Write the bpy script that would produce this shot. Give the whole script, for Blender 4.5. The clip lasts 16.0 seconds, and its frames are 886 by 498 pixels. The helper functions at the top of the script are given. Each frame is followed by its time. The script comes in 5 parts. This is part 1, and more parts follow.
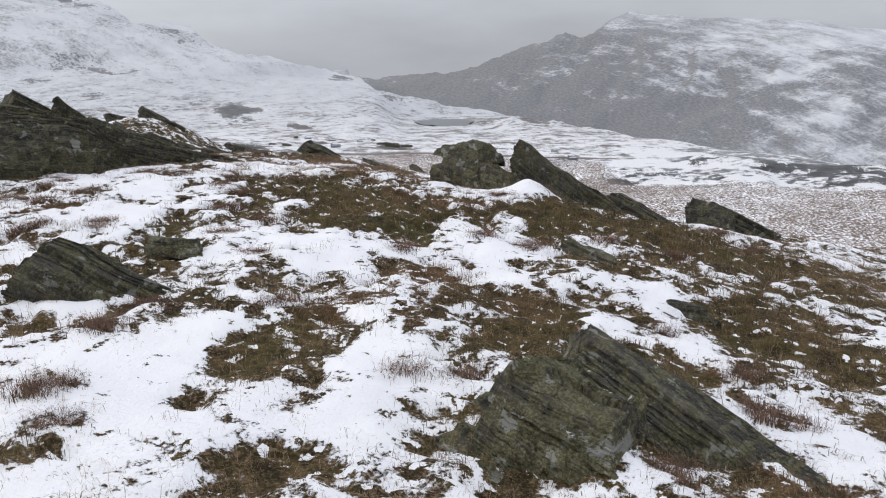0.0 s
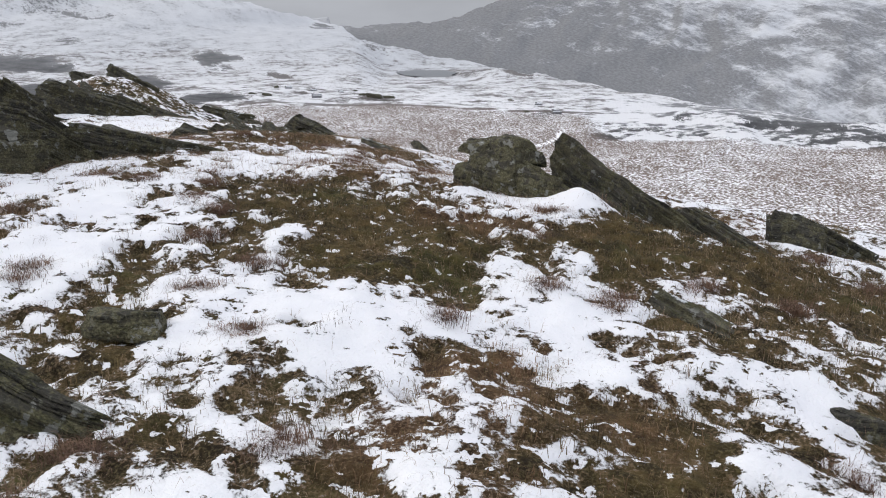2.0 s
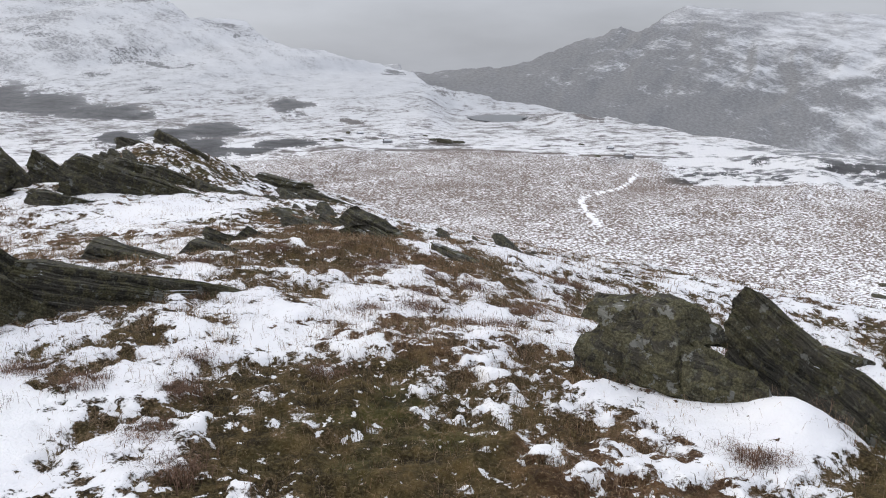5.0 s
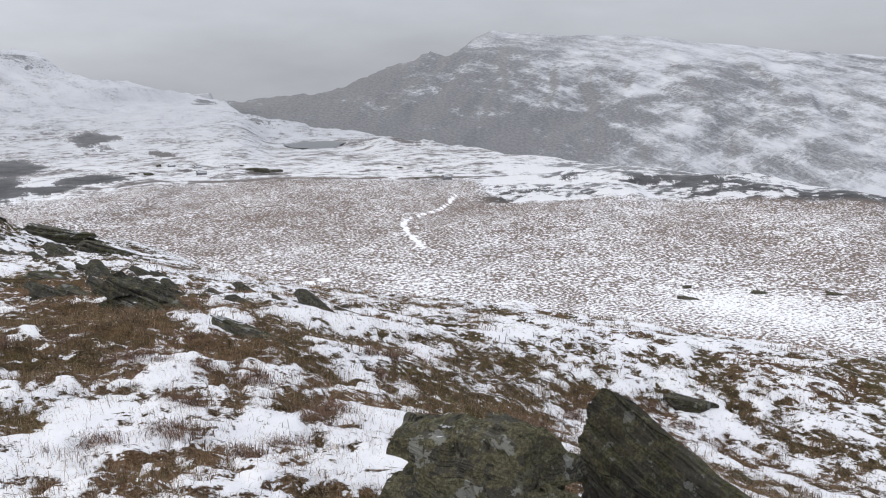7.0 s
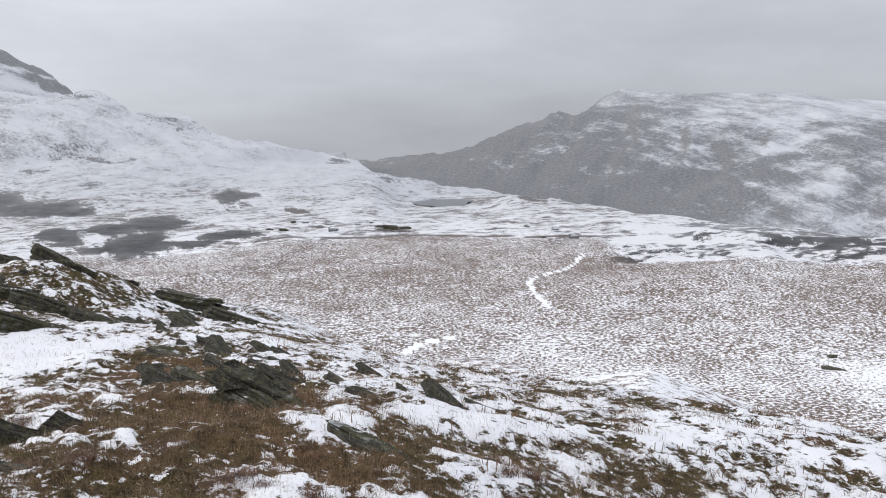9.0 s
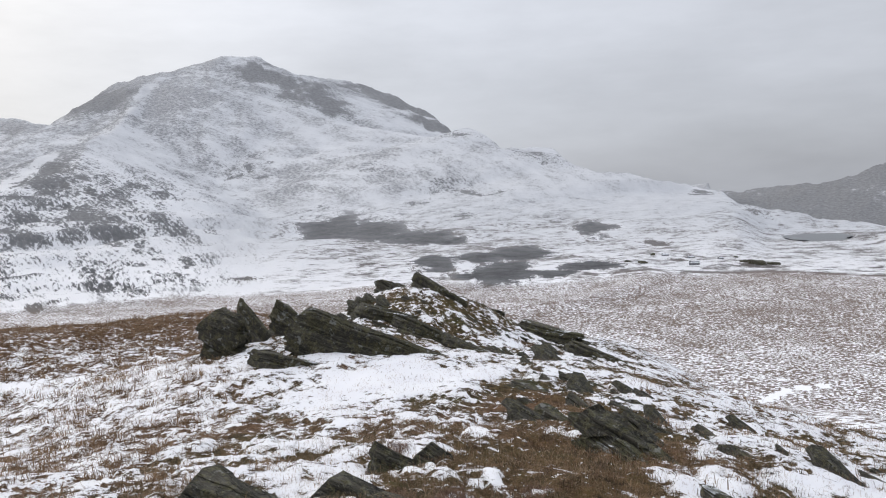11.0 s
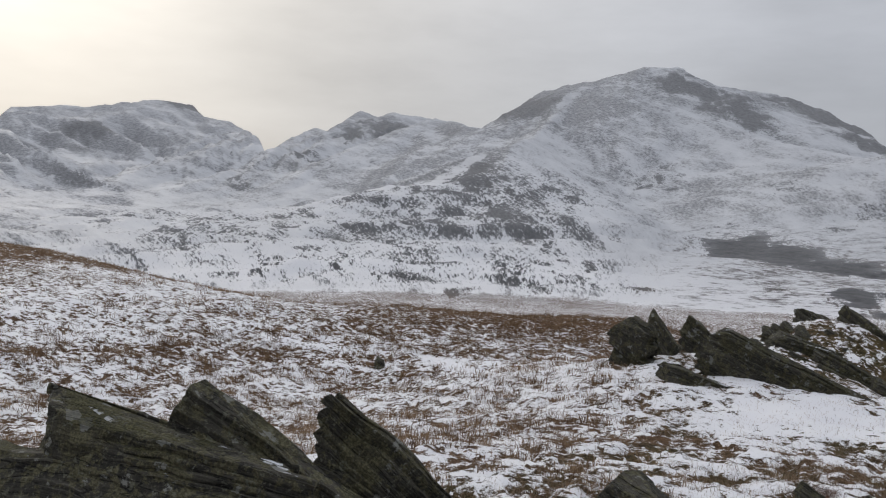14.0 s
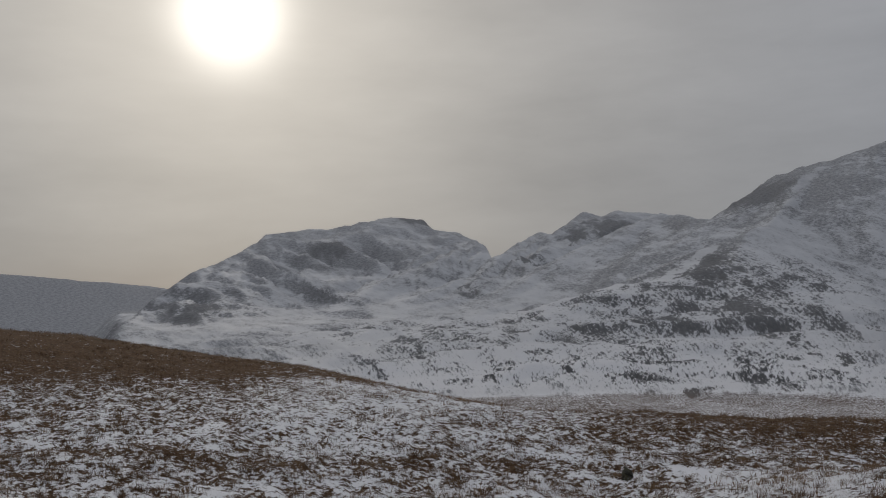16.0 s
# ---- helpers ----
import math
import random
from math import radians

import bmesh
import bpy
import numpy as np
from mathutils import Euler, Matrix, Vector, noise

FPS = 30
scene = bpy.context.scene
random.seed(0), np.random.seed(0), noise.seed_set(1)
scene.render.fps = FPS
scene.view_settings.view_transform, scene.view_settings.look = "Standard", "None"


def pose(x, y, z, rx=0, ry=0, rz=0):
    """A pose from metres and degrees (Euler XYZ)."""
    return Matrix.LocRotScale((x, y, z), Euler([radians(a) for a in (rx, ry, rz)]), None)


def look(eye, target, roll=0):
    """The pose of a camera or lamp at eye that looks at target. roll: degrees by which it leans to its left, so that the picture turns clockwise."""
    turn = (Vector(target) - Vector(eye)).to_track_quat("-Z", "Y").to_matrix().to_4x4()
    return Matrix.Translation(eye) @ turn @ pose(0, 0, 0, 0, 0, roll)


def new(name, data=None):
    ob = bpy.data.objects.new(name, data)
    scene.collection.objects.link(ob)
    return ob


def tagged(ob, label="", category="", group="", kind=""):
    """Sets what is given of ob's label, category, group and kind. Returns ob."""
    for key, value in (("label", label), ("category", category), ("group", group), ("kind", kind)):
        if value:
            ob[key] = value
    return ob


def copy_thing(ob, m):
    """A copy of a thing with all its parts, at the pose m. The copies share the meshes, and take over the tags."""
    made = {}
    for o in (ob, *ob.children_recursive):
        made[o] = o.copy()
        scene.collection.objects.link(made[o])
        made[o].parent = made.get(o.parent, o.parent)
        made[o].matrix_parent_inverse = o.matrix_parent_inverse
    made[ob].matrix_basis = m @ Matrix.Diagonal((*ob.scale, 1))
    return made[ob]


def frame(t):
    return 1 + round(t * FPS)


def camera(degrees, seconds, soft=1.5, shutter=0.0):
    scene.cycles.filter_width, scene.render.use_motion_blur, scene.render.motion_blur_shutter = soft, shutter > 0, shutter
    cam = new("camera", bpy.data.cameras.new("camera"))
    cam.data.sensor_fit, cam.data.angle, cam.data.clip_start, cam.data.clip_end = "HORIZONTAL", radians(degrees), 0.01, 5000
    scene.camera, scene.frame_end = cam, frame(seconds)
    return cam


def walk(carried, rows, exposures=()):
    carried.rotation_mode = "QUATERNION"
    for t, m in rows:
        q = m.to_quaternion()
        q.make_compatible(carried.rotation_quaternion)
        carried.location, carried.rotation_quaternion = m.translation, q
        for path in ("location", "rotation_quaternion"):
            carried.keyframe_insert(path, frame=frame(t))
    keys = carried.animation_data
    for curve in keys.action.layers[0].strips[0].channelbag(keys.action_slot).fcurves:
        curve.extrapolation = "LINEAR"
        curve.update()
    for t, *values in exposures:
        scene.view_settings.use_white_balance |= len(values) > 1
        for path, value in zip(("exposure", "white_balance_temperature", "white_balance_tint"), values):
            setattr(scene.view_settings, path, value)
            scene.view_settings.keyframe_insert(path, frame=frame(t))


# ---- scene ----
cam = camera(54.3, 16.0, soft=1.1)
METRES, EYE, TILT, LEAN, TURN = 8.0, 1.5, -12.0, 0.0, 0.0
ROWS = [
    (0.0, 0.0, 0.0, 0.0, 0.0, 0.0, -0.0),
    (0.5, -0.0129, 0.046, 0.0186, 0.47, -1.06, 0.52),
    (1.0, -0.0336, 0.1026, 0.0342, 0.03, -2.2, -1.2),
    (1.5, -0.0403, 0.1539, 0.0476, -1.08, -3.25, -1.08),
    (2.0, -0.0474, 0.2014, 0.0689, -1.26, -3.17, -0.61),
    (2.5, -0.0658, 0.2584, 0.0881, -2.46, -2.87, -0.63),
    (3.0, -0.0705, 0.3145, 0.1016, -0.28, -2.87, 0.13),
    (3.5, -0.0722, 0.3682, 0.1265, 2.87, -2.63, -0.32),
    (4.0, -0.0784, 0.426, 0.1407, 3.44, -2.84, -1.29),
    (4.2, -0.0809, 0.4491, 0.1464, 3.62, -2.72, -1.06),
    (6.3, -0.0483, 0.6342, 0.2017, -0.09, 3.36, 2.44),
    (6.5, -0.0459, 0.6535, 0.204, -2.8, 2.23, 2.53),
    (7.0, -0.0398, 0.7017, 0.2097, -8.19, 1.04, 2.95),
    (7.5, -0.0431, 0.7348, 0.2264, -8.72, 2.23, 3.01),
    (8.0, -0.0398, 0.7684, 0.2345, -5.87, 3.71, 2.84),
    (8.2, -0.0385, 0.7818, 0.2377, -5.08, 4.31, 2.75),
    (10.3, -0.0612, 0.8692, 0.2617, 15.52, 5.75, -1.84),
    (10.5, -0.0621, 0.8684, 0.2623, 18.27, 5.96, -2.22),
    (11.0, -0.0643, 0.8663, 0.2638, 23.16, 7.0, -2.73),
    (11.5, -0.0693, 0.8651, 0.2638, 28.15, 6.97, -3.69),
    (12.0, -0.0735, 0.8597, 0.2652, 32.97, 6.91, -5.23),
    (12.5, -0.0761, 0.854, 0.264, 37.0, 6.55, -6.77),
    (13.0, -0.0782, 0.8485, 0.263, 40.38, 5.94, -8.12),
    (13.5, -0.0815, 0.8449, 0.2616, 43.63, 5.4, -9.71),
    (14.0, -0.0845, 0.8402, 0.2594, 48.77, 4.44, -11.55),
    (14.5, -0.0851, 0.8337, 0.259, 54.79, 3.79, -12.6),
    (15.0, -0.0863, 0.8279, 0.2594, 59.58, 4.55, -12.12),
    (15.5, -0.0874, 0.8249, 0.2635, 62.31, 6.05, -10.68),
    (16.0, -0.0841, 0.8172, 0.2677, 64.33, 8.31, -9.91),
]
walk(cam, [(t, pose(0, 0, EYE, TILT, LEAN, TURN) @ pose(METRES * x, METRES * y, METRES * z, 90 + pitch, roll, yaw)) for t, x, y, z, yaw, pitch, roll in ROWS],
     exposures=[(0.0, -0.12), (8.0, -0.10), (10.5, -0.12), (11.5, -0.22), (12.5, -0.45), (13.0, -0.57), (13.5, -0.65), (14.0, -0.74), (14.5, -0.86), (15.0, -1.06), (15.5, -1.36), (16.0, -1.70)])

# ---- sky and sun: a low winter sun behind thin cloud ----
SUN_AZ, SUN_EL = 78.5, 18.0                      # degrees to the left of +y, and up
sun_way = Vector((-math.sin(radians(SUN_AZ)) * math.cos(radians(SUN_EL)), math.cos(radians(SUN_AZ)) * math.cos(radians(SUN_EL)), math.sin(radians(SUN_EL))))
world = bpy.data.worlds.new("overcast_sky")
scene.world = world
world.use_nodes = True
wt = world.node_tree
wt.nodes.clear()


def wnode(kind, **settings):
    n = wt.nodes.new(kind)
    for key, value in settings.items():
        n.inputs[key].default_value = value
    return n


def wmath(op, a, b=None, c=None):
    n = wt.nodes.new("ShaderNodeMath")
    n.operation = op
    for i, v in enumerate((a, b, c)):
        if v is None:
            continue
        if isinstance(v, (int, float)):
            n.inputs[i].default_value = v
        else:
            wt.links.new(v, n.inputs[i])
    return n.outputs[0]


sky = wt.nodes.new("ShaderNodeTexSky")
sky.sky_type = "NISHITA"
sky.sun_disc = False
sky.sun_elevation, sky.sun_rotation = radians(SUN_EL), radians(-SUN_AZ)
sky_bg = wnode("ShaderNodeBackground", Strength=0.10)
wt.links.new(sky.outputs[0], sky_bg.inputs[0])
coord = wt.nodes.new("ShaderNodeTexCoord")
dot = wt.nodes.new("ShaderNodeVectorMath")
dot.operation = "DOT_PRODUCT"
wt.links.new(coord.outputs["Generated"], dot.inputs[0])
dot.inputs[1].default_value = sun_way
facing = wmath("MAXIMUM", dot.outputs["Value"], 0.0)
disc = wmath("MULTIPLY", wmath("POWER", facing, 850.0), 4.0)
halo = wmath("MULTIPLY", wmath("POWER", facing, 40.0), 0.85)
broad = wmath("MULTIPLY", wmath("POWER", facing, 2.0), 0.50)
mapping = wt.nodes.new("ShaderNodeMapping")
mapping.inputs["Scale"].default_value = (1.0, 1.0, 3.5)
wt.links.new(coord.outputs["Generated"], mapping.inputs[0])
clouds = wnode("ShaderNodeTexNoise", Scale=3.4, Detail=7.0, Roughness=0.56)
wt.links.new(mapping.outputs[0], clouds.inputs["Vector"])
cloud = wmath("MULTIPLY_ADD", clouds.outputs["Fac"], 0.56, 0.72)
sep = wt.nodes.new("ShaderNodeSeparateXYZ")
wt.links.new(coord.outputs["Generated"], sep.inputs[0])
up = wmath("MAXIMUM", sep.outputs["Z"], 0.0)
lift = wmath("MULTIPLY", wmath("POWER", up, 1.4), 0.95)
murk = wt.nodes.new("ShaderNodeMapRange")           # the cloud thickens towards the horizon
murk.interpolation_type = "SMOOTHSTEP"
for slot, value in zip(("From Min", "From Max", "To Min", "To Max"), (0.0, 0.09, 0.82, 1.0)):
    murk.inputs[slot].default_value = value
wt.links.new(up, murk.inputs["Value"])
base = wmath("MULTIPLY", wmath("MULTIPLY", wmath("ADD", wmath("ADD", 0.59, lift), broad), cloud), murk.outputs[0])
grey = wt.nodes.new("ShaderNodeMix")
grey.data_type = "RGBA"
grey.inputs["A"].default_value = (0.925, 0.965, 1.062, 1)
grey.inputs["B"].default_value = (1.065, 1.0, 0.90, 1)
wt.links.new(wmath("POWER", facing, 6.0), grey.inputs["Factor"])
over_bg = wt.nodes.new("ShaderNodeBackground")
wt.links.new(grey.outputs["Result"], over_bg.inputs["Color"])
wt.links.new(wmath("ADD", wmath("ADD", base, halo), disc), over_bg.inputs["Strength"])
both = wt.nodes.new("ShaderNodeMixShader")          # the cloud deck hides most of the clear sky
both.inputs[0].default_value = 0.95
wt.links.new(sky_bg.outputs[0], both.inputs[1])
wt.links.new(over_bg.outputs[0], both.inputs[2])
wout = wt.nodes.new("ShaderNodeOutputWorld")
wt.links.new(both.outputs[0], wout.inputs[0])

lamp = bpy.data.lights.new("veiled_sun", "SUN")
lamp.energy, lamp.angle, lamp.color = 0.7, radians(16), (1.0, 0.93, 0.82)
sun = new("veiled_sun", lamp)
sun.matrix_world = look(sun_way * 100, (0, 0, 0))


# ---- materials ----
class Mat:
    """A node material under construction."""

    def __init__(self, name, rough=0.9):
        self.m = bpy.data.materials.new(name)
        self.m.use_nodes = True
        self.t = self.m.node_tree
        self.b = self.t.nodes["Principled BSDF"]
        self.b.inputs["Roughness"].default_value = rough
        self.obj = self.t.nodes.new("ShaderNodeTexCoord").outputs["Object"]

    def link(self, a, b):
        self.t.links.new(a, b)

    def put(self, slot, v):
        if isinstance(v, (int, float, tuple)):
            slot.default_value = v
        else:
            self.link(v, slot)

    def noise(self, scale, detail=6.0, rough=0.6, vec=None, stretch=None):
        n = self.t.nodes.new("ShaderNodeTexNoise")
        n.inputs["Scale"].default_value, n.inputs["Detail"].default_value, n.inputs["Roughness"].default_value = scale, detail, rough
        v = vec or self.obj
        if stretch:
            mp = self.t.nodes.new("ShaderNodeMapping")
            mp.inputs["Scale"].default_value = stretch
            self.link(v, mp.inputs[0])
            v = mp.outputs[0]
        self.link(v, n.inputs["Vector"])
        return n.outputs["Fac"]

    def turned(self, vec, degrees, scale):
        """The vector turned about z, then drawn out along its new x."""
        mp = self.t.nodes.new("ShaderNodeMapping")
        mp.vector_type = "TEXTURE"
        mp.inputs["Rotation"].default_value = (0, 0, radians(degrees))
        mp.inputs["Scale"].default_value = scale
        self.link(vec, mp.inputs[0])
        return mp.outputs[0]

    def math(self, op, a, b=0.0, c=0.0):
        n = self.t.nodes.new("ShaderNodeMath")
        n.operation = op
        for slot, v in zip(n.inputs, (a, b, c)):
            self.put(slot, v)
        return n.outputs[0]

    def ramp(self, v, lo, hi, a=0.0, b=1.0):
        n = self.t.nodes.new("ShaderNodeMapRange")
        n.interpolation_type = "SMOOTHSTEP"
        for slot, x in zip(n.inputs, (v, lo, hi, a, b)):
            self.put(slot, x)
        return n.outputs[0]

    def mix(self, f, a, b):
        n = self.t.nodes.new("ShaderNodeMix")
        n.data_type = "RGBA"
        for key, v in (("Factor", f), ("A", a), ("B", b)):
            self.put(n.inputs[key], v)
        return n.outputs["Result"]

    def attr(self, name):
        n = self.t.nodes.new("ShaderNodeAttribute")
        n.attribute_name = name
        return n

    def bump(self, height, strength, distance, under=None):
        n = self.t.nodes.new("ShaderNodeBump")
        self.put(n.inputs["Height"], height)
        self.put(n.inputs["Strength"], strength)
        n.inputs["Distance"].default_value = distance
        if under:
            self.link(under, n.inputs["Normal"])
        self.link(n.outputs[0], self.b.inputs["Normal"])
        return n.outputs[0]

    def colour(self, c):
        self.put(self.b.inputs["Base Color"], c)


def rgb(r, g, b):
    return (r, g, b, 1)


# hillside: snow over moss, dead grass, heather and scree, by the sheet's own cover values
hill = Mat("hillside", 0.92)
cover = hill.attr("cover").outputs["Color"]
split = hill.t.nodes.new("ShaderNodeSeparateColor")
hill.link(cover, split.inputs[0])
snow_v, rust_v, rock_v = split.outputs
tone = hill.attr("tone").outputs["Color"]
tsplit = hill.t.nodes.new("ShaderNodeSeparateColor")
hill.link(tone, tsplit.inputs[0])
far_v, thin_haze_v, wet_v = tsplit.outputs
hazed_v = hill.attr("tone").outputs["Alpha"]
n_fine = hill.noise(9.0, 6.0, 0.65)
n_micro = hill.noise(70.0, 3.0, 0.6)
n_mid = hill.noise(1.6, 6.0, 0.6)
flow_v = hill.attr("flow").outputs["Vector"]
n_flow = hill.noise(0.026, 10.0, 0.76, vec=hill.turned(flow_v, 34, (2.0, 1.0, 1.0)))
n_plan = hill.noise(0.06, 10.0, 0.80)
relief = hill.attr("cover").outputs["Alpha"]
crag_v, veil_v = hill.attr("crag").outputs["Fac"], hill.attr("veil").outputs["Fac"]
n_speck = hill.ramp(relief, 0.0, 1.0, hill.noise(0.20, 7.0, 0.72), hill.noise(0.30, 8.0, 0.74, vec=hill.turned(flow_v, 34, (1.6, 1.0, 1.0))))
n_vein = hill.noise(0.016, 6.0, 0.62, vec=hill.turned(flow_v, -40, (2.0, 1.0, 1.0)))
vein = hill.ramp(hill.math("ABSOLUTE", hill.math("SUBTRACT", n_vein, 0.5)), 0.0, 0.022, 1.0, 0.0)
n_far = hill.math("ADD", hill.math("MULTIPLY", n_flow, relief), hill.math("MULTIPLY", n_plan, hill.math("SUBTRACT", 1.0, relief)))
near_amt = hill.math("SUBTRACT", 1.0, far_v)
n_clump = hill.noise(3.2, 5.0, 0.62)
sn = hill.math("ADD", snow_v, hill.math("MULTIPLY", hill.math("MULTIPLY_ADD", n_fine, 1.5, -0.75), near_amt))
sn = hill.math("ADD", sn, hill.math("MULTIPLY", hill.math("MULTIPLY_ADD", n_clump, 0.9, -0.45), near_amt))
sn = hill.math("ADD", sn, hill.math("MULTIPLY", hill.math("MULTIPLY_ADD", n_micro, 0.45, -0.225), near_amt))
tuss_wide, tuss_fine = hill.noise(1.5, 4.0, 0.6), hill.noise(6.5, 4.0, 0.62)
n_tuss = hill.ramp(far_v, 0.0, 1.0, hill.math("MULTIPLY_ADD", tuss_wide, 0.35, hill.math("MULTIPLY", tuss_fine, 0.65)), tuss_wide)
sn = hill.math("ADD", sn, hill.math("MULTIPLY", hill.math("MULTIPLY_ADD", n_tuss, 1.6, -0.8), wet_v))
hill_amt = hill.math("MULTIPLY", far_v, hill.math("SUBTRACT", 1.0, wet_v))
sn = hill.math("ADD", sn, hill.math("MULTIPLY", hill.math("MULTIPLY_ADD", n_far, 1.55, -0.775), hill_amt))
sn = hill.math("ADD", sn, hill.math("MULTIPLY", hill.math("MULTIPLY", hill.math("SUBTRACT", n_speck, 0.5), hill.math("MULTIPLY", hill.math("MULTIPLY_ADD", hazed_v, -0.9, 1.7), hill.math("MULTIPLY_ADD", veil_v, -0.75, 1.0))), hill_amt))
sn = hill.math("ADD", sn, hill.math("MULTIPLY", hill.math("MULTIPLY", vein, 0.16), hill.math("MULTIPLY", hill_amt, relief)))
ragged = hill.math("ADD", hill.math("MULTIPLY_ADD", n_flow, 2.6, -1.3), hill.math("MULTIPLY_ADD", n_speck, 2.2, -1.1))
broken = hill.ramp(hill.math("ADD", crag_v, ragged), 0.46, 0.58)
sn = hill.math("SUBTRACT", sn, hill.math("MULTIPLY", hill.math("MULTIPLY", broken, 0.6), hill.ramp(crag_v, 0.05, 0.3)))
fleck = hill.ramp(hill.noise(12.0, 3.0, 0.55), 0.585, 0.64, 0.0, 0.42)
hole = hill.ramp(hill.noise(8.5, 7.0, 0.72), 0.585, 0.65, 0.0, -0.5)
sn = hill.math("ADD", sn, hill.math("MULTIPLY", hill.math("ADD", fleck, hole), hill.math("MULTIPLY", near_amt, hill.math("SUBTRACT", 1.0, wet_v))))
soft = hill.math("MULTIPLY", hill_amt, hill.math("ADD", hill.math("MULTIPLY_ADD", hazed_v, 0.10, 0.02), hill.math("MULTIPLY", veil_v, 0.14)))
snow_mask = hill.ramp(sn, hill.math("SUBTRACT", 0.45, soft), hill.math("ADD", 0.57, soft))
moss = hill.mix(hill.ramp(n_clump, 0.36, 0.66), rgb(0.017, 0.011, 0.005), rgb(0.064, 0.049, 0.016))
moss = hill.mix(hill.ramp(n_fine, 0.40, 0.66), moss, rgb(0.108, 0.074, 0.028))
moss = hill.mix(hill.math("MULTIPLY", hill.ramp(n_micro, 0.45, 0.72), 0.65), moss, rgb(0.19, 0.15, 0.070))
moss = hill.mix(hill.math("MULTIPLY", hill.ramp(n_mid, 0.52, 0.64), 0.6), moss, hill.mix(hill.ramp(n_fine, 0.35, 0.65), rgb(0.018, 0.020, 0.006), rgb(0.075, 0.080, 0.020)))
grass = hill.mix(hill.ramp(n_fine, 0.3, 0.7), rgb(0.050, 0.026, 0.014), rgb(0.175, 0.098, 0.050))
grass = hill.mix(hill.math("MULTIPLY", hill.ramp(n_micro, 0.5, 0.75), 0.7), grass, rgb(0.33, 0.22, 0.12))
soil = hill.mix(hill.ramp(hill.math("ADD", rust_v, hill.math("MULTIPLY_ADD", n_mid, 0.8, -0.4)), 0.35, 0.7), moss, grass)
stone = hill.mix(hill.ramp(n_far, 0.35, 0.65), rgb(0.058, 0.058, 0.062), rgb(0.15, 0.15, 0.155))
# distance haze painted into the stone colour: paler on the far hills
stone = hill.mix(thin_haze_v, stone, hill.mix(hill.ramp(n_speck, 0.35, 0.65), rgb(0.17, 0.172, 0.178), rgb(0.27, 0.272, 0.28)))
stone = hill.mix(hazed_v, stone, hill.mix(hill.ramp(n_speck, 0.38, 0.62), rgb(0.27, 0.272, 0.285), rgb(0.48, 0.485, 0.50)))
# bare ground pales to grey-brown with distance, haze put into its colour
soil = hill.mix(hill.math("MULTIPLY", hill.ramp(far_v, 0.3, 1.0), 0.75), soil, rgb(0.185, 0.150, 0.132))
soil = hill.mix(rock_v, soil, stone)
fringe = hill.math("MULTIPLY", hill.math("MULTIPLY", hill.ramp(sn, 0.26, 0.46), hill.ramp(n_micro, 0.40, 0.62)), hill.math("MULTIPLY", near_amt, 0.75))
soil = hill.mix(fringe, soil, rgb(0.23, 0.155, 0.100))
snow_c = hill.mix(hill.ramp(n_mid, 0.3, 0.75), rgb(0.84, 0.835, 0.865), rgb(0.91, 0.905, 0.915))
# far snow in blue-grey: thin cover and distance haze in one colour
thin_haze_c = hill.mix(hill.ramp(n_far, 0.3, 0.7), rgb(0.40, 0.41, 0.435), rgb(0.59, 0.60, 0.62))
snow_c = hill.mix(thin_haze_v, snow_c, thin_haze_c)
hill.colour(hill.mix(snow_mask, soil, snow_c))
hill.put(hill.b.inputs["Roughness"], hill.mix(snow_mask, rgb(0.95, 0.95, 0.95), rgb(0.6, 0.6, 0.6)))
hill.b.inputs["Specular IOR Level"].default_value = 0.2
rough_h = hill.math("ADD", hill.math("MULTIPLY", n_micro, 0.5), hill.math("ADD", n_fine, hill.math("MULTIPLY", snow_mask, 0.5)))
far_h = hill.math("MULTIPLY", hill.math("ADD", hill.math("MULTIPLY", n_flow, 70.0), hill.math("MULTIPLY", n_speck, 18.0)), hill_amt)
hill.bump(hill.math("MULTIPLY_ADD", rough_h, hill.math("MULTIPLY", near_amt, hill.ramp(snow_mask, 0.0, 1.0, 1.0, 0.42)), far_h), 0.85, 0.06)

# slate: thin-bedded grey-green rock, cracked, with lichen
slate = Mat("slate", 0.85)
bed = slate.attr("bed").outputs["Fac"]
lichen = slate.attr("lichen").outputs["Fac"]
xyz = slate.t.nodes.new("ShaderNodeSeparateXYZ")
slate.link(slate.obj, xyz.inputs[0])


def bedded(along, across, thick):
    comb = slate.t.nodes.new("ShaderNodeCombineXYZ")
    slate.link(slate.math("MULTIPLY", xyz.outputs[0], along), comb.inputs[0])
    slate.link(slate.math("MULTIPLY", xyz.outputs[1], across), comb.inputs[1])
    slate.link(slate.math("MULTIPLY", bed, thick), comb.inputs[2])
    return comb.outputs[0]


streak = slate.noise(1.0, 6.0, 0.68, vec=bedded(3.0, 5.0, 75.0))
broad_bed = slate.noise(1.0, 4.0, 0.6, vec=bedded(1.2, 2.0, 16.0))
crack = slate.noise(1.0, 3.0, 0.55, vec=bedded(2.2, 4.0, 34.0))
crack = slate.ramp(slate.math("ABSOLUTE", slate.math("SUBTRACT", crack, 0.5)), 0.0, 0.022)
grain = slate.noise(85.0, 4.0, 0.7)
blot = slate.noise(13.0, 7.0, 0.68)
blot2 = slate.noise(7.5, 8.0, 0.66)
spots = slate.noise(30.0, 5.0, 0.65)
c = slate.mix(slate.ramp(streak, 0.34, 0.66), rgb(0.016, 0.015, 0.012), rgb(0.120, 0.110, 0.088))
